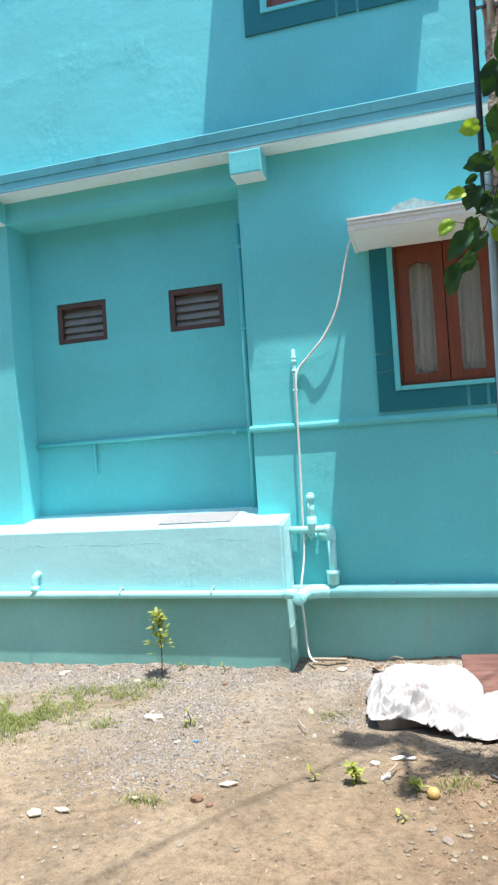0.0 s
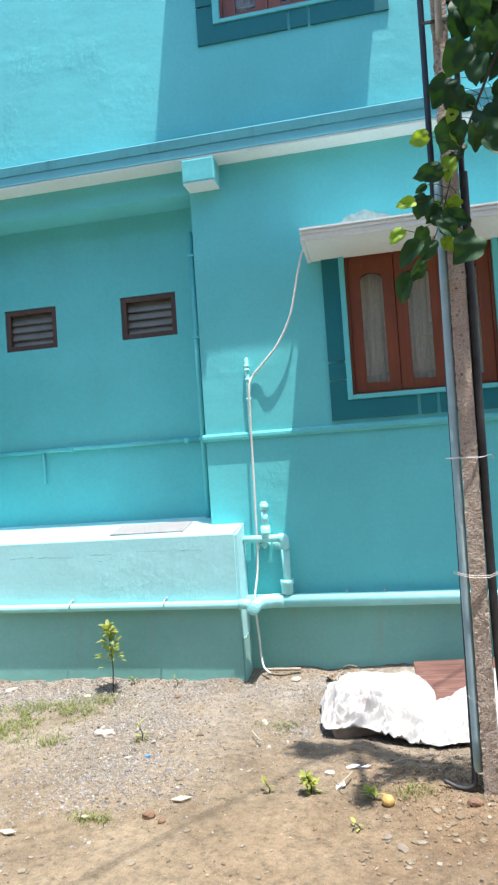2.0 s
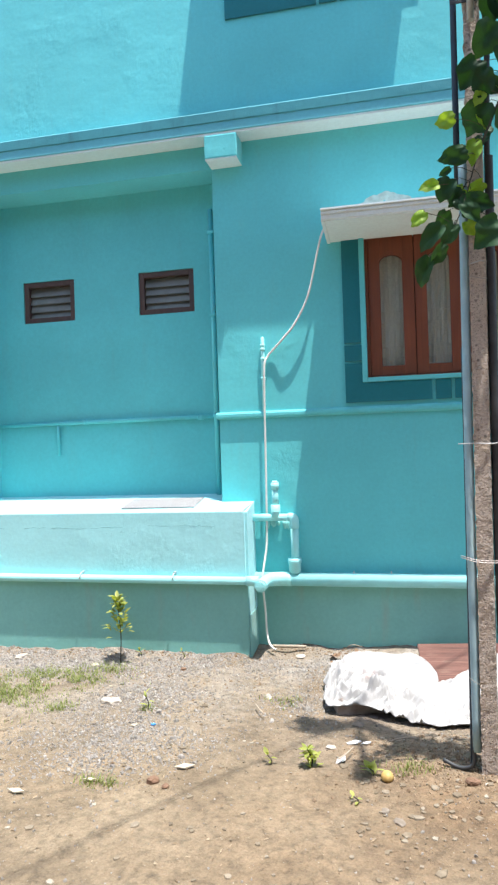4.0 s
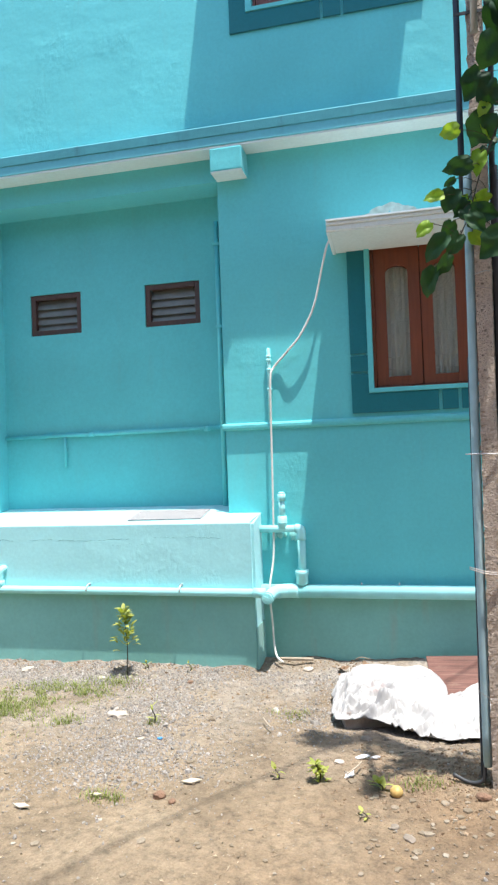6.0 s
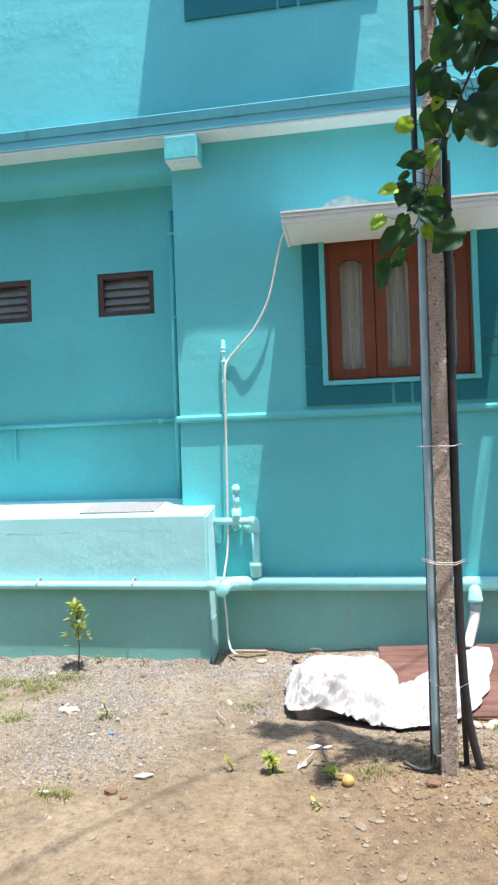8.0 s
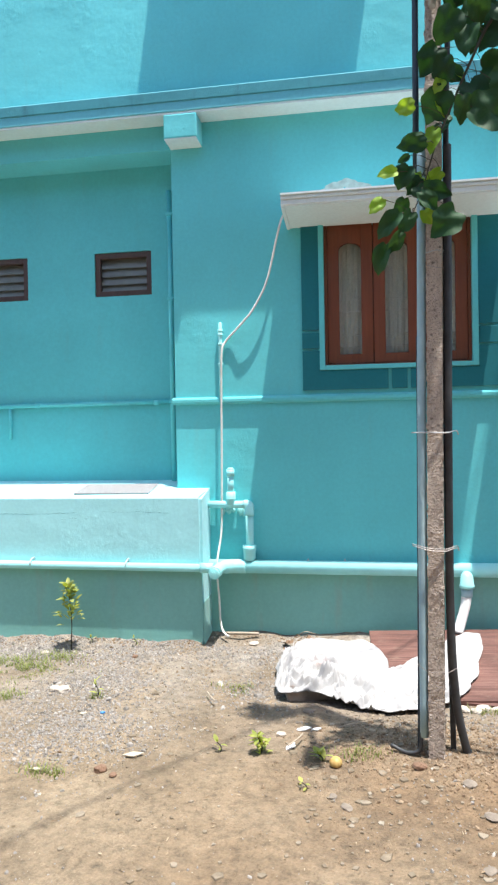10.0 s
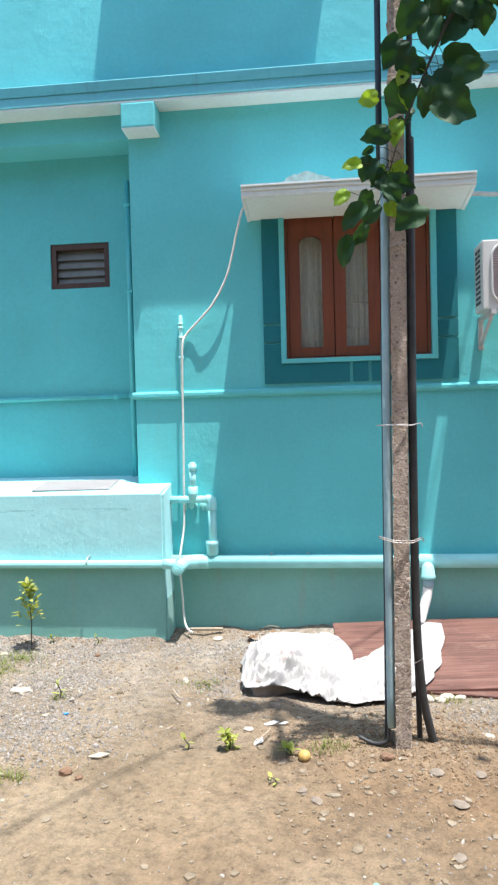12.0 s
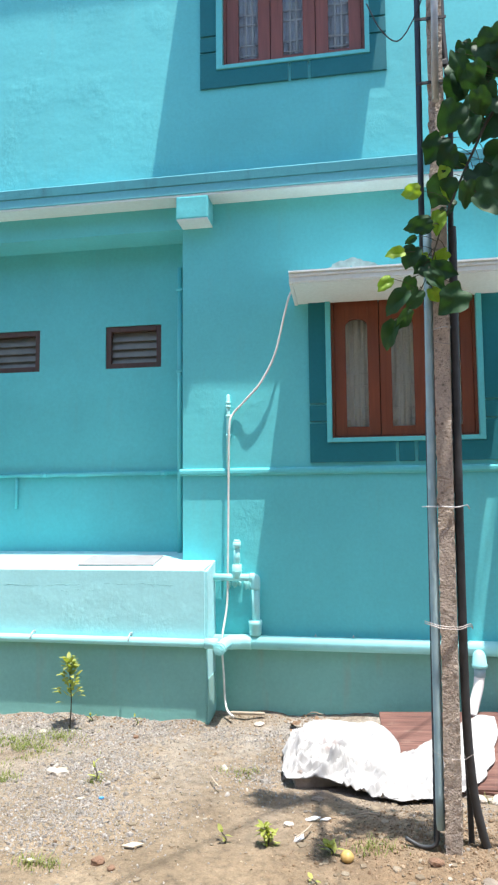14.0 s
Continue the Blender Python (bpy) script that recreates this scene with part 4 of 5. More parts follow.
for k, pts in enumerate((((-0.50, -1.30, 0.02), (-0.46, -1.38, 0.022), (-0.42, -1.44, 0.018)), ((-0.62, -0.13, 0.03), (-0.5, -0.14, 0.035), (-0.36, -0.12, 0.03)), ((-0.05, -0.06, 0.02), (0.0, -0.10, 0.05), (0.06, -0.08, 0.03)),
                         ((0.30, -1.72, 0.02), (0.38, -1.68, 0.03), (0.45, -1.66, 0.02)), ((0.06, -1.95, 0.015), (0.10, -1.88, 0.02), (0.12, -1.80, 0.014)))):
    thing("twig", tubebm(smooth_line(pts, 4), 0.012 if k == 1 else 0.004, 7), M_twig, "dry broken twig lying on the earth", "twig", group="twigs on the earth")
shard(-1.03, -1.64, 0.014, 0.01, 10, 50, plain("blue_plastic", (0.05, 0.25, 0.6), 0.4), "plastic_scrap", "small blue plastic scrap on the gravel", "plastic", 5)

bm = bmesh.new()
tube(bm, [(0, 0, 0), (0, 0, 0.002), (0, 0, 0.012), (0, 0, 0.014)], [0.0115, 0.0125, 0.0115, 0.009], 20)
cp = thing("bottle_cap", bm, plain("mint_plastic", (0.16, 0.42, 0.32), 0.45, 0, 0.1), "mint green plastic bottle cap lying on the earth", "bottle cap")
cp.matrix_world = pose(0.563, -2.983, ground_z(0.563, -2.983) + 0.001, 6, 4, 0)

# gravel: thousands of small stones, thick by the wall and thin in the yard
M_gravel = Nodes("mixed_gravel", 0.95)
oi = M_gravel.add("ShaderNodeNewGeometry")
M_gravel.colour(M_gravel.mix(M_gravel.ramp(oi.outputs["Random Per Island"], [(0.0, (0.215, 0.195, 0.17)), (0.35, (0.28, 0.26, 0.235)), (0.7, (0.335, 0.312, 0.29)), (0.96, (0.40, 0.375, 0.34)), (1.0, (0.52, 0.48, 0.43))]),
                             M_gravel.ramp(M_gravel.noise(60, 4), [(0.3, 0.7), (0.7, 1.0)]), 1.0, "MULTIPLY"))
M_gravel = M_gravel.mat
rnd = random.Random(4)
ico = bmesh.new()
bmesh.ops.create_icosphere(ico, subdivisions=1, radius=1.0)
ico.verts.ensure_lookup_table()
iv = [v.co.copy() for v in ico.verts]
iface = [[v.index for v in f.verts] for f in ico.faces]
ico.free()
verts, faces = [], []


def density(x, y):
    d = 0.006
    d += 0.9 * math.exp(-((x + 1.25) / 0.38) ** 2 - ((y + 1.35) / 0.7) ** 2)
    d += 0.8 * math.exp(-((x + 2.4) / 0.9) ** 2 - ((y + 0.6) / 0.28) ** 2)
    d += 0.55 * math.exp(-((y + 0.45) / 0.25) ** 2) * (x < -0.1)
    d += 0.6 * math.exp(-((x + 0.95) / 0.3) ** 2 - ((y + 1.85) / 0.25) ** 2)
    d += 0.5 * math.exp(-((x - 1.35) / 0.4) ** 2 - ((y + 1.6) / 0.25) ** 2)
    d += 0.35 * math.exp(-((x + 0.25) / 0.3) ** 2 - ((y + 1.2) / 0.25) ** 2)
    d += 0.12 * math.exp(-((x + 2.1) / 0.8) ** 2 - ((y + 2.0) / 0.4) ** 2)
    d += 0.03 * (x > 0.6) * (y < -1.8)
    return d * (0.35 + 1.3 * max(0.0, 0.5 + noise.noise((x * 3.0, y * 3.0, 8.0))))


made = 0
while made < 36000:
    x, y = rnd.uniform(-4.0, 2.2), -4.4 * rnd.random()
    if y > -0.30 and x < XB + 0.02 or y > -0.02:
        continue
    if rnd.random() > density(x, y):
        continue
    r = min(0.022, 0.0034 * math.exp(rnd.gauss(0.15, 0.45)))
    e = Euler((rnd.random() * 6, rnd.random() * 6, rnd.random() * 6)).to_matrix()
    sc = (r * rnd.uniform(0.8, 1.5), r * rnd.uniform(0.7, 1.2), r * rnd.uniform(0.45, 0.9))
    base = len(verts)
    z0 = ground_z(x, y) + r * 0.12
    for c in iv:
        q = e @ Vector((c.x * sc[0], c.y * sc[1], c.z * sc[2])) * rnd.uniform(0.8, 1.15)
        verts.append((x + q.x, y + q.y, z0 + q.z))
    faces += [[base + i for i in f] for f in iface]
    made += 1
me = bpy.data.meshes.new("gravel")
me.from_pydata(verts, [], faces)
me.materials.append(M_gravel)
tagged(new("gravel", me), "loose grey and pale gravel scattered over the earth", "gravel", kind="stuff")


# clods of dug earth round the pole and along the wall
verts, faces = [], []
rnd = random.Random(31)
made = 0
while made < 5200:
    if made % 3:
        x, y = rnd.gauss(0.95, 0.42), rnd.gauss(-1.9, 0.25)
    else:
        x = rnd.uniform(-3.4, 0.5)
        y = (-0.31 if x < XB else -0.02) - abs(rnd.gauss(0, 0.10 if made % 2 else 0.75))
    if y > -1.42 and x > 0.2 or -1.5 < y < -0.2 and x > -0.05:
        continue
    r = min(0.013, 0.0042 * math.exp(rnd.gauss(0.0, 0.5)))
    e = Euler((rnd.random() * 6, rnd.random() * 6, rnd.random() * 6)).to_matrix()
    base, z0 = len(verts), ground_z(x, y) + r * 0.1
    for c in iv:
        q = e @ Vector((c.x * r * 1.2, c.y * r, c.z * r * 0.8)) * rnd.uniform(0.7, 1.25)
        verts.append((x + q.x, y + q.y, z0 + q.z))
    faces += [[base + i for i in f] for f in iface]
    made += 1
n = Nodes("earth_clod", 0.97)
gi = n.add("ShaderNodeNewGeometry")
n.colour(n.mix(n.ramp(gi.outputs["Random Per Island"], [(0.0, (0.19, 0.125, 0.075)), (0.6, (0.29, 0.205, 0.13)), (1.0, (0.37, 0.28, 0.19))]), n.ramp(n.noise(90, 4), [(0.3, 0.7), (0.7, 1.0)]), 1.0, "MULTIPLY"))
n.bump(n.noise(160, 4), 0.5, 0.004)
me = bpy.data.meshes.new("earth_clods")
me.from_pydata(verts, [], faces)
me.materials.append(n.mat)
tagged(new("earth_clods", me), "crumbly brown clods of dug earth", "earth", kind="stuff")

# flat stones trodden into the earth, and dry litter
verts, faces = [], []
rnd = random.Random(12)
made = 0
while made < 1300:
    x, y = rnd.uniform(-3.2, 2.2), rnd.uniform(-4.4, -1.3)
    if rnd.random() > (0.25 + 0.75 * (x > 0.2)) * (0.3 + 1.4 * max(0.0, 0.5 + noise.noise((x * 1.6, y * 1.6, 2.0)))):
        continue
    r = min(0.030, 0.008 * math.exp(rnd.gauss(0.1, 0.5)))
    k, base, a0 = rnd.randint(4, 6), len(verts), rnd.random() * 6.28
    z = ground_z(x, y)
    ring = [(a0 + 6.2832 * i / k, r * rnd.uniform(0.55, 1.3)) for i in range(k)]
    tx, ty = rnd.uniform(-0.12, 0.12), rnd.uniform(-0.12, 0.12)
    for lift, sc in ((-0.01, 1.06), (0.004, 1.0), (0.006, 0.9)):
        verts += [(x + q * sc * math.cos(a), y + q * sc * math.sin(a), z + lift + tx * q * math.cos(a) + ty * q * math.sin(a)) for a, q in ring]
    for lv in (0, 1):
        faces += [(base + lv * k + i, base + lv * k + (i + 1) % k, base + (lv + 1) * k + (i + 1) % k, base + (lv + 1) * k + i) for i in range(k)]
    faces.append(tuple(base + 2 * k + i for i in range(k)))
    made += 1
n = Nodes("trodden_stone", 0.95)
gi = n.add("ShaderNodeNewGeometry")
n.colour(n.mix(n.ramp(gi.outputs["Random Per Island"], [(0.0, (0.17, 0.132, 0.09)), (0.5, (0.235, 0.19, 0.135)), (0.9, (0.285, 0.242, 0.185)), (1.0, (0.42, 0.38, 0.31))]), n.ramp(n.noise(50, 5, 0.7), [(0.3, 0.6), (0.6, 1.0)]), 1.0, "MULTIPLY"))
n.bump(n.noise(80, 5), 0.5, 0.006)
me = bpy.data.meshes.new("trodden_stones")
me.from_pydata(verts, [], faces)
me.materials.append(n.mat)
tagged(new("trodden_stones", me), "flat pale stones trodden into the earth", "stones", kind="stuff")
n = Nodes("dry_litter", 0.9)
gi = n.add("ShaderNodeNewGeometry")
n.colour(n.ramp(gi.outputs["Random Per Island"], [(0.0, (0.20, 0.14, 0.085)), (0.5, (0.34, 0.25, 0.16)), (1.0, (0.50, 0.42, 0.30))]))
verts, faces = [], []
for k in range(1700):
    x, y = rnd.uniform(-3.4, 2.2), -0.35 - 2.9 * rnd.random() ** 1.3
    if y > -0.36 and x < XB or rnd.random() > 0.25 + 0.9 * max(0.0, 0.5 + noise.noise((x * 2.1, y * 2.1, 5.0))):
        continue
    L, w, a = rnd.uniform(0.004, 0.016), rnd.uniform(0.001, 0.003), rnd.random() * 6.28
    z = ground_z(x, y) + 0.004
    ux, uy, b = math.cos(a), math.sin(a), len(verts)
    up = rnd.uniform(0, 0.008)
    verts += [(x - ux * L, y - uy * L, z), (x - uy * w, y + ux * w, z + 0.003 + up), (x + ux * L, y + uy * L, z + up), (x + uy * w, y - ux * w, z + 0.002)]
    faces.append((b, b + 1, b + 2, b + 3))
me = bpy.data.meshes.new("dry_litter")
me.from_pydata(verts, [], faces)
me.materials.append(n.mat)
tagged(new("dry_litter", me), "dry straw and leaf litter strewn over the earth", "litter", kind="stuff")


# ---- plants ----
def leafy(name, c1, c2, glow=0.35, rough=0.5):
    """Leaf: diffuse, glossy skin and light coming through."""
    n = Nodes(name, rough)
    n.bsdf.inputs["Specular IOR Level"].default_value = 0.3
    oi = n.add("ShaderNodeObjectInfo")
    gi = n.add("ShaderNodeNewGeometry")
    add = n.add("ShaderNodeMath", operation="ADD")
    n.link(oi.outputs["Random"], add.inputs[0])
    n.link(gi.outputs["Random Per Island"], add.inputs[1])
    fr_ = n.add("ShaderNodeMath", operation="FRACT")
    n.link(add.outputs[0], fr_.inputs[0])
    col = n.mix(n.ramp(fr_.outputs[0], [(0.0, c1), (1.0, c2)]), n.ramp(n.noise(30, 4), [(0.3, 0.75), (0.7, 1.0)]), 1.0, "MULTIPLY")
    n.colour(col)
    tr = n.add("ShaderNodeBsdfTranslucent")
    n.link(n.mix(col, (1.4, 1.5, 0.35), 1.0, "MULTIPLY"), tr.inputs["Color"])
    mx = n.add("ShaderNodeMixShader")
    mx.inputs[0].default_value = glow
    n.link(n.bsdf.outputs[0], mx.inputs[1])
    n.link(tr.outputs[0], mx.inputs[2])
    n.link(mx.outputs[0], n.tree.nodes["Material Output"].inputs["Surface"])
    return n.mat


M_leaf = leafy("broad_leaf", (0.018, 0.063, 0.032), (0.038, 0.105, 0.04), 0.2, 0.6)
# pale leaves: sun shining through the blade is put into the lime
M_lime_sunlit = leafy("sunlit_lime_leaf", (0.22, 0.36, 0.045), (0.34, 0.50, 0.07), 0.35)
M_young = leafy("young_leaf", (0.27, 0.32, 0.07), (0.45, 0.47, 0.15), 0.35)
M_grass = leafy("grass_blade", (0.16, 0.22, 0.06), (0.34, 0.36, 0.15), 0.3)
M_stem = plain("green_brown_stem", (0.05, 0.045, 0.028), 0.8)
M_bark = plain("grey_bark", (0.16, 0.13, 0.10), 0.95, 0, 0.3, 12, 0.7, 0.02)

# grass tufts
verts, faces = [], []
rnd = random.Random(9)
for cx, cy, sx, sy, count, hgt in ((-2.50, -1.40, 0.50, 0.34, 6800, 0.05), (-2.0, -0.95, 0.44, 0.24, 2600, 0.042), (-1.72, -0.72, 0.16, 0.10, 260, 0.055), (-1.72, -1.45, 0.10, 0.08, 150, 0.05),
                                    (-1.05, -2.33, 0.09, 0.05, 140, 0.05), (-1.15, -1.42, 0.05, 0.05, 40, 0.07), (0.42, -1.95, 0.10, 0.08, 130, 0.05), (-0.35, -1.15, 0.14, 0.10, 110, 0.045), (-3.2, -1.2, 0.5, 0.2, 700, 0.08), (1.12, -1.38, 0.12, 0.05, 60, 0.05)):
    for _ in range(count):
        x, y = rnd.gauss(cx, sx * 0.55), rnd.gauss(cy, sy * 0.55)
        if y > -0.32 and x < XB or count > 1000 and noise.noise((x * 5.0, y * 5.0, 3.3)) + 0.5 * noise.noise((x * 17.0, y * 17.0, 1.3)) < 0.02:
            continue
        h, a = hgt * rnd.uniform(0.4, 1.2), rnd.random() * 6.283
        lean = rnd.uniform(0.2, 0.9) * h
        w = rnd.uniform(0.0018, 0.0036)
        z = ground_z(x, y) - 0.004
        ux, uy = math.cos(a), math.sin(a)
        b = len(verts)
        for t in (0.0, 0.5, 1.0):
            ww = w * (1 - t * 0.9)
            px, py, pz = x + ux * lean * t * t, y + uy * lean * t * t, z + h * t * (1 - 0.25 * t)
            verts += [(px - uy * ww, py + ux * ww, pz), (px + uy * ww, py - ux * ww, pz)]
        faces += [(b, b + 1, b + 3, b + 2), (b + 2, b + 3, b + 5, b + 4)]
me = bpy.data.meshes.new("grass")
me.from_pydata(verts, [], faces)
me.materials.append(M_grass)
tagged(new("grass", me), "short sparse sunlit grass tufts", "grass", kind="stuff")


def blade_bm(length, width, curl=0.2, heart=False, wave=0.0, seed=0):
    """A leaf from its base at the origin along +y, upper side +z, folded at its midrib."""
    bm = bmesh.new()
    rows_, n = [], 9
    for i in range(n + 1):
        t = i / n
        if heart:
            hw = width * (0.55 + 1.2 * t) * (1 - t) ** 0.62 if t < 0.999 else 0.0
            hw = width * max(0.0, (math.sin(math.pi * (0.16 + 0.84 * t) ** 0.72)) ** 0.9) * (1.0 if t < 0.8 else (1 - (t - 0.8) * 1.2))
            y = length * (t - 0.0)
        else:
            hw = width * math.sin(math.pi * min(0.98, t * 0.96 + 0.03)) ** 0.8
            y = length * t
        z = -curl * length * t * t + wave * length * math.sin(t * 9 + seed)
        side = 0.22 * hw
        back = -0.16 * length if heart and i == 0 else 0.0
        rows_.append([bm.verts.new((-hw, y + back, z + side + wave * length * math.sin(t * 7 + seed))), bm.verts.new((-hw * 0.5, y + back * 0.4, z + side * 0.4)), bm.verts.new((0, y, z)),
                      bm.verts.new((hw * 0.5, y + back * 0.4, z + side * 0.4)), bm.verts.new((hw, y + back, z + side + wave * length * math.cos(t * 8 + seed * 2)))])
    for a, b in zip(rows_, rows_[1:]):
        for k in range(4):
            bm.faces.new((a[k], a[k + 1], b[k + 1], b[k])).smooth = True
    return bm


def herb(name, x, y, height, leaves, leaf_len, leaf_w, label, cat, seed, up=0.5, mat=None):
    rnd = random.Random(seed)
    z0 = ground_z(x, y)
    t_ = thing(name, None, None, label, cat, at=(x, y, z0))
    line = smooth_line([(0, 0, -0.02), (0.01, 0, height * 0.4), (-0.008, 0.01, height * 0.75), (-0.012, 0.0, height)], 6)
    part("stem", tubebm(line, [0.005 * (1 - 0.7 * i / len(line)) for i in range(len(line))], 7), M_stem, t_)
    mesh = [solid("leaf", blade_bm(leaf_len, leaf_w, c), mat or M_young, recalc=False) for c in (0.1, 0.3, 0.5)]
    for k in range(leaves):
        f = up + (1 - up) * k / max(1, leaves - 1)
        p = line[min(len(line) - 1, int(f * (len(line) - 1)))]
        ob = new("leaf", mesh[k % 3])
        ob.parent = t_
        spread = 0.26 * height * rnd.random() * (1.1 - f)
        a = k * 137.5 + rnd.uniform(-25, 25)
        ob.matrix_local = Matrix.Translation(p + Vector((spread * math.cos(radians(a + 90)), spread * math.sin(radians(a + 90)), 0))) @ pose(0, 0, 0, 0, 0, a) @ pose(0, 0, 0, rnd.uniform(5, 70), rnd.uniform(-20, 20), 0) @ Matrix.Scale(rnd.uniform(0.6, 1.15), 4)
    return t_


herb("sapling", -1.70, -0.545, 0.50, 84, 0.062, 0.015, "slender yellow-green sapling growing by the wall", "sapling", 2, 0.38)
herb("weed", -0.075, -1.985, 0.085, 34, 0.05, 0.011, "small green weed growing in the earth", "weed", 3, 0.05)
herb("weed", 0.225, -2.02, 0.035, 7, 0.065, 0.015, "low green weed with broad leaves beside the fruit", "weed", 5, 0.2)
herb("weed", -1.60, -0.40, 0.05, 6, 0.045, 0.012, "tiny green seedling at the foot of the wall", "weed", 6, 0.2)
herb("weed", -1.15, -1.42, 0.09, 6, 0.06, 0.008, "thin green shoot in the gravel", "weed", 7, 0.1)
herb("weed", 0.17, -2.30, 0.03, 5, 0.035, 0.009, "tiny green seedling in the earth", "weed", 8, 0.1)
herb("weed", -0.28, -1.99, 0.05, 5, 0.045, 0.012, "tiny green seedling in the earth", "weed", 12, 0.1)
herb("weed", -1.25, -0.42, 0.07, 5, 0.04, 0.009, "thin pale seedling at the foot of the wall", "weed", 14, 0.2)

M_dryleaf = plain("dry_brown_leaf", (0.20, 0.125, 0.075), 0.9, 0, 0.3, 25)
for k, (x, y, rz) in enumerate(((-0.12, -0.30, 20), (-0.07, -0.26, 110), (-0.14, -0.42, 250), (0.02, -0.2, 330))):
    dl = thing("dry_leaf", blade_bm(0.085, 0.026, 0.5, wave=0.06, seed=k), M_dryleaf, "curled dry brown leaf on the earth by the wall", "leaf", group="dry leaves by the wall", smooth=True)
    dl.matrix_world = pose(x, y, ground_z(x, y) + 0.035, 12, 10 * k - 15, rz)

# tree whose leafy branch hangs into view
tree = thing("tree", None, None, "tree with a drooping branch of broad heart-shaped leaves", "tree", at=(3.4, -3.3, 0))
O = Vector((3.4, -3.3, 0))
part("trunk", tubebm([(0, 0, -0.1), (0.03, 0.02, 0.8), (-0.04, 0.0, 1.8), (0.02, 0.03, 2.9), (-0.1, 0.05, 3.9), (-0.05, 0.0, 5.2)], [0.14, 0.115, 0.10, 0.09, 0.07, 0.03], 14), M_bark, tree)
YL = -2.13
DX, DZ = -0.034, -0.022                   # how far the branch hangs out of its drawn line
stem_pts = [Vector(p) for p in ((3.3, -3.25, 4.3), (2.7, -3.0, 4.9), (2.0, -2.6, 4.7), (1.45, -2.3, 4.1), (1.18, YL, 3.65), (1.064, YL, 3.415), (1.010, YL, 3.331), (0.954, YL, 3.214), (0.899, YL, 3.096), (0.843, YL, 2.967), (0.793, YL, 2.848), (0.759, YL, 2.739), (0.725, YL, 2.630), (0.663, YL, 2.499))]
stem_pts = [p + Vector((DX, 0, DZ)) if p.y == YL else p for p in stem_pts]
line = smooth_line(stem_pts, 8)
part("branch", tubebm([p - O for p in line], [0.014 * (1 - i / len(line)) ** 1.6 + 0.0022 for i in range(len(line))], 8), M_stem, tree)
# where the larger leaves hang, as (across, height, length in metres, lean of the tip in degrees)
DARK = ((0.87, 3.35, 0.20, -20), (0.81, 3.26, 0.18, -35), (0.96, 3.29, 0.17, -10), (1.08, 3.33, 0.18, -50), (1.11, 3.21, 0.20, 85), (1.13, 3.12, 0.19, 88), (1.00, 3.08, 0.19, 20), (1.07, 2.98, 0.27, 75), (0.86, 3.17, 0.16, -10), (0.83, 3.05, 0.21, -40), (0.94, 3.00, 0.15, 10), (0.68, 2.72, 0.14, -30), (0.86, 2.51, 0.20, -45), (1.21, 3.38, 0.16, 10), (1.01, 3.42, 0.16, 20))
MID = ((0.72, 2.89, 0.16, -85), (0.68, 2.79, 0.07, -60), (0.83, 2.66, 0.16, 70), (0.67, 2.60, 0.13, -20), (0.79, 2.61, 0.14, 40), (0.69, 2.52, 0.14, -30), (0.61, 2.50, 0.17, -45), (0.64, 2.43, 0.13, -20), (0.58, 2.37, 0.17, -25), (0.73, 2.85, 0.13, -80))
SUNLIT = ((0.69, 3.03, 0.12, -90), (0.84, 3.12, 0.09, -30), (0.86, 3.04, 0.10, 20), (0.81, 2.88, 0.13, -15), (0.61, 2.73, 0.11, -80), (0.56, 2.59, 0.11, -45))
rnd = random.Random(21)


def heart_bm(fold, droop, wave, seed):
    """A broad heart-shaped leaf of length 1: stalk end at the origin, tip at +y, uneven wavy rim."""
    bm = bmesh.new()
    segs, rings_ = 30, 4

    def lift(x, y):
        return fold * abs(x) - droop * (y - 0.2) ** 2 + wave * math.sin(9 * x + seed) * math.cos(8 * y + 2 * seed)
    mid = bm.verts.new((0, 0.40, lift(0, 0.40)))
    last = None
    for k in range(1, rings_ + 1):
        ring = []
        for i in range(segs):
            a = 2 * math.pi * i / segs
            d = min(a, 2 * math.pi - a)
            rho = 0.47 * (1 + 0.30 * math.exp(-(d / 0.22) ** 2)) * (1 - 0.30 * math.exp(-((math.pi - d) / 0.30) ** 2)) * (1 + 0.04 * math.sin(5 * a + seed) + 0.03 * math.sin(9 * a + 2 * seed))
            x, y = rho * k / rings_ * math.sin(a), 0.40 + rho * k / rings_ * math.cos(a)
            ring.append(bm.verts.new((x, y, lift(x, y))))
        for i in range(segs):
            f = bm.faces.new((last[i], ring[i], ring[(i + 1) % segs], last[(i + 1) % segs]) if last else (mid, ring[i], ring[(i + 1) % segs]))
            f.smooth = True
        last = ring
    return bm


shapes = [heart_bm(0.18, 0.3, 0.05, 1), heart_bm(0.28, 0.4, 0.08, 2), heart_bm(0.1, 0.2, 0.07, 4), heart_bm(0.38, 0.3, 0.06, 5)]
meshes = [(solid("leaf", b.copy(), M_leaf, recalc=False), solid("leaf", b, M_lime_sunlit, recalc=False)) for b in shapes]


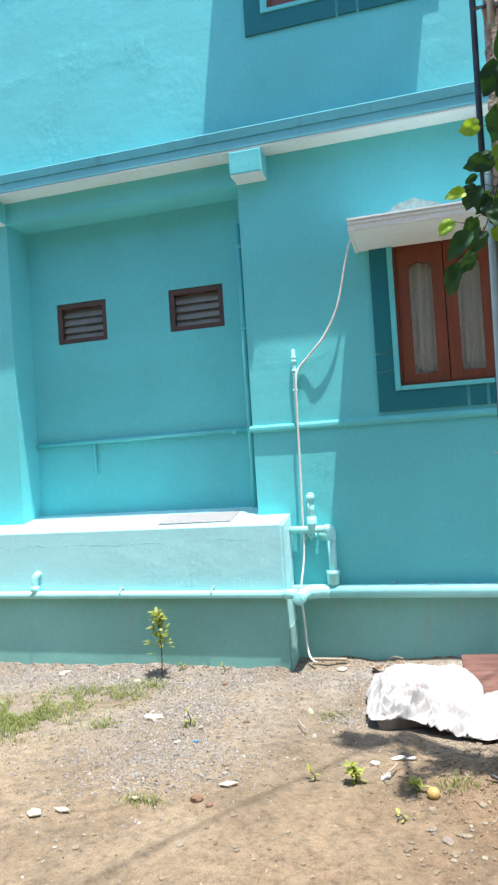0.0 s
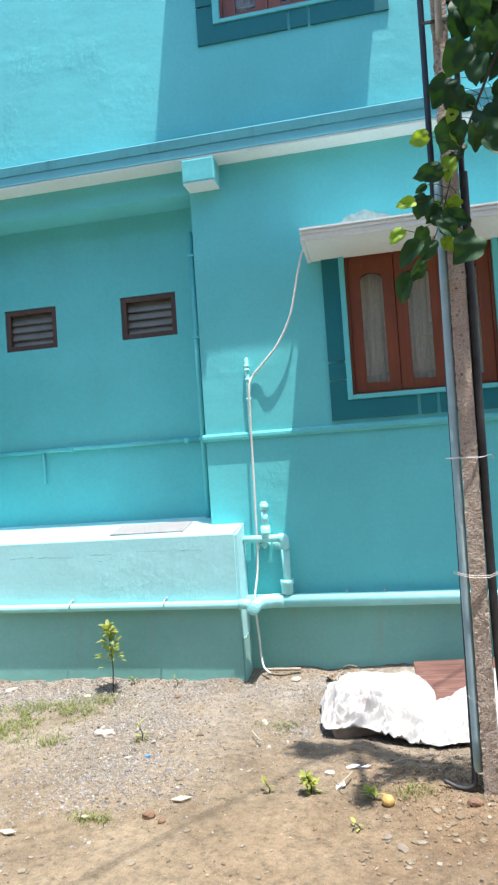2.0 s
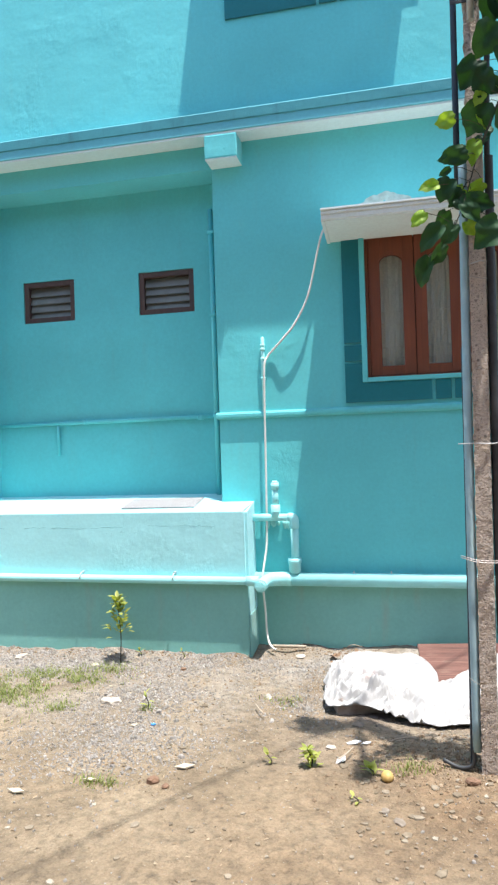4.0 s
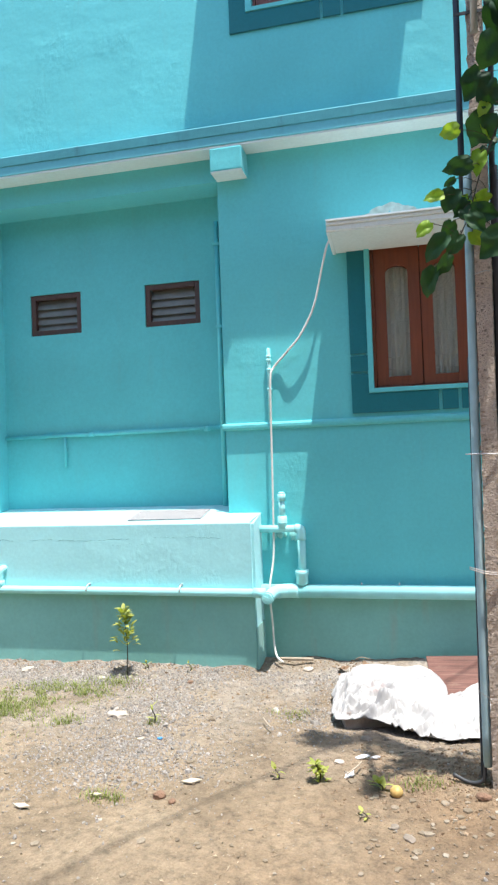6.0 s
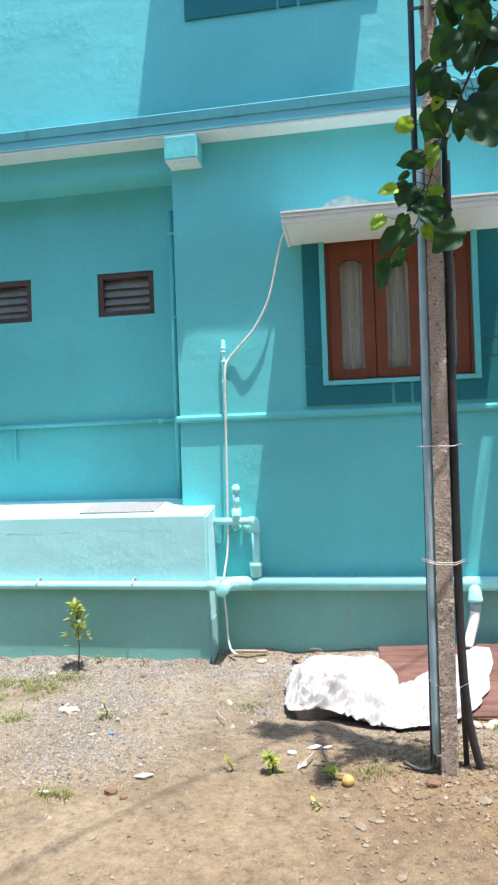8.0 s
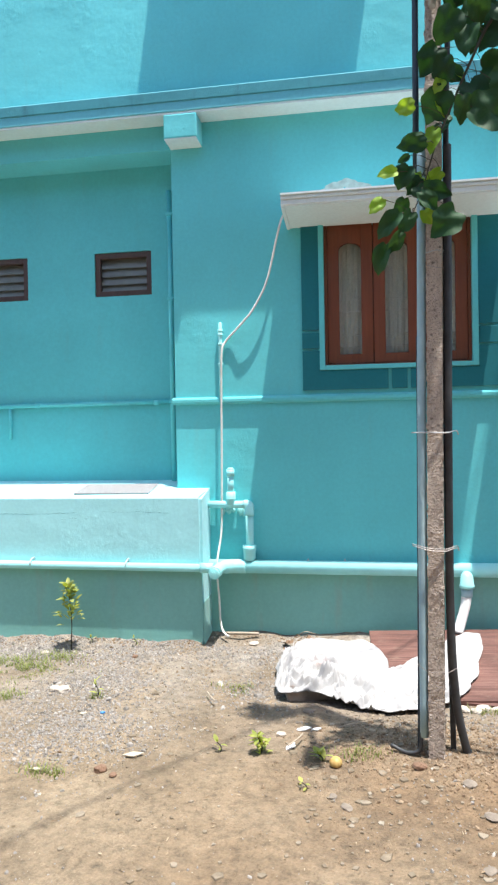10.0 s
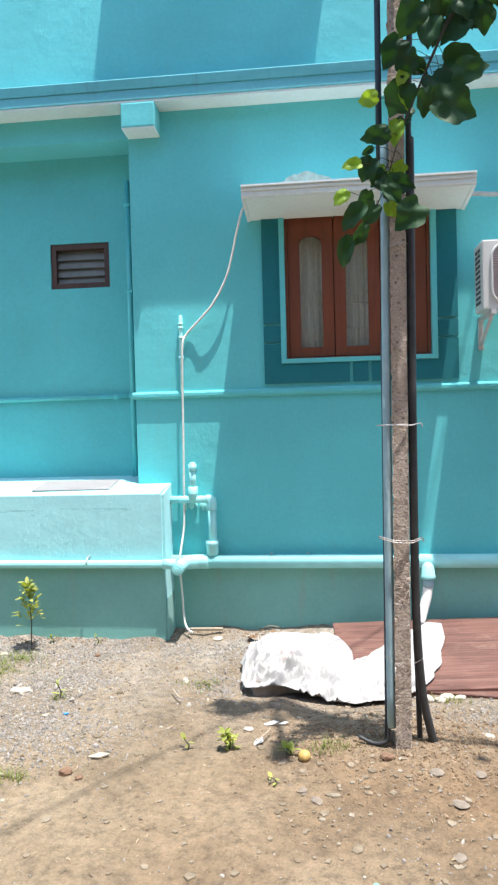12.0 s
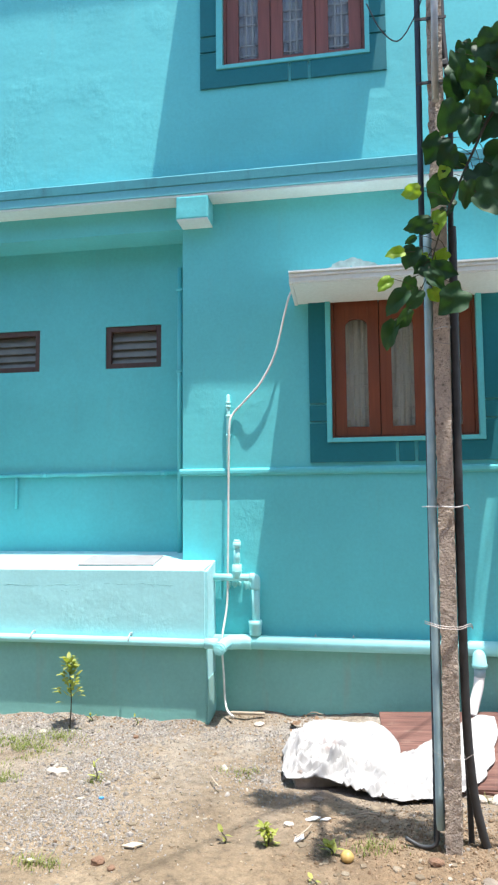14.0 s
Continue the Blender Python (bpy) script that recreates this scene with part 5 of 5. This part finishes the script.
def hang(p, size, pale, face, slim=0.9, tip=None):
    """Hang one leaf with its middle at p; face turns its blade towards the yard."""
    ob = new("leaf", meshes[rnd.randrange(4)][1 if pale else 0])
    ob.parent = tree
    away = (p.x - 0.84) * 160
    lean = rnd.uniform(-45, 45) + away * 0.6 if tip is None else tip
    m = pose(0, 0, 0, 0, 0, rnd.uniform(-25, 25)) @ pose(0, 0, 0, 90 + face, 0, 0) @ pose(0, 0, 0, 0, 0, 180 + lean) @ Matrix.Diagonal((size * slim, size / slim ** 0.5, size, 1.0))
    full = Matrix.Translation(p - O) @ m @ Matrix.Translation((0, -0.5, 0))
    ob.matrix_local = full
    root = full @ Vector((0, 0.08, 0)) + O
    near = min(line, key=lambda q: (q - root - Vector((0, 0, 0.03))).length)
    if (near - root).length < 0.35:
        part("stalk", tubebm([near - O, (near + root) / 2 - O + Vector((0, 0, 0.012)), root - O], 0.0016, 5), M_stem, tree)


for leaves, pale, slim in ((DARK, False, 0.92), (MID, False, 0.74), (SUNLIT, True, 0.85)):
    for x, z, size, tip in leaves:
        hang(Vector((x + DX, YL + rnd.uniform(-0.09, 0.03), z + DZ)), size * (0.79 if leaves is DARK else 0.76), pale, rnd.uniform(-14, 30), slim * rnd.uniform(0.9, 1.08), tip)
for k in range(14):
    p = line[50 + rnd.randrange(len(line) - 56)]
    hang(p + Vector((rnd.uniform(-0.06, 0.08), rnd.uniform(0.0, 0.12), rnd.uniform(-0.06, 0.04))), rnd.uniform(0.06, 0.11), rnd.random() < 0.3, rnd.uniform(-60, 40))
for k in range(30):
    p = Vector((rnd.uniform(0.92, 1.30), YL + rnd.uniform(-0.08, 0.15), rnd.uniform(3.30, 3.80)))
    if p.z > 2.15 + 0.95 * p.x:
        hang(p + Vector((DX, 0, DZ)), rnd.uniform(0.10, 0.155), rnd.random() < 0.08, rnd.uniform(-18, 35), rnd.uniform(0.85, 1.05))
# a higher branch out of view, added to throw leaf shade on the yard
shade_bough = smooth_line([(2.0, -2.6, 4.72), (1.5, -2.5, 5.05), (1.0, -2.25, 5.2), (0.62, -2.1, 5.15)], 6)
part("branch", tubebm([p - O for p in shade_bough], [0.018 - 0.012 * i / len(shade_bough) for i in range(len(shade_bough))], 8), M_stem, tree)
line = shade_bough
for k in range(17):
    p = shade_bough[-1 - rnd.randrange(5)]
    hang(p + Vector((rnd.uniform(-0.18, 0.12), rnd.uniform(-0.12, 0.07), rnd.uniform(-0.10, 0.10))), rnd.uniform(0.10, 0.17), False, rnd.uniform(-90, 0))
# the rest of the crown, out by the trunk
verts, faces = [], []
for k in range(900):
    a = rnd.random() * 6.283
    c = Vector((3.6 + rnd.gauss(0, 0.55), -3.3 + rnd.gauss(0, 0.6), 4.6 + rnd.gauss(0, 0.5)))
    e = Euler((rnd.uniform(-1, 1), rnd.uniform(-1, 1), a)).to_matrix()
    b = len(verts)
    for q in ((0, 0, 0), (0.04, 0.05, 0.01), (0, 0.12, -0.02), (-0.04, 0.05, 0.01)):
        verts.append(tuple(c + e @ Vector(q) - O))
    faces.append((b, b + 1, b + 2, b + 3))
me = bpy.data.meshes.new("crown")
me.from_pydata(verts, [], faces)
me.materials.append(M_leaf)
crown = new("crown", me)
crown.parent = tree
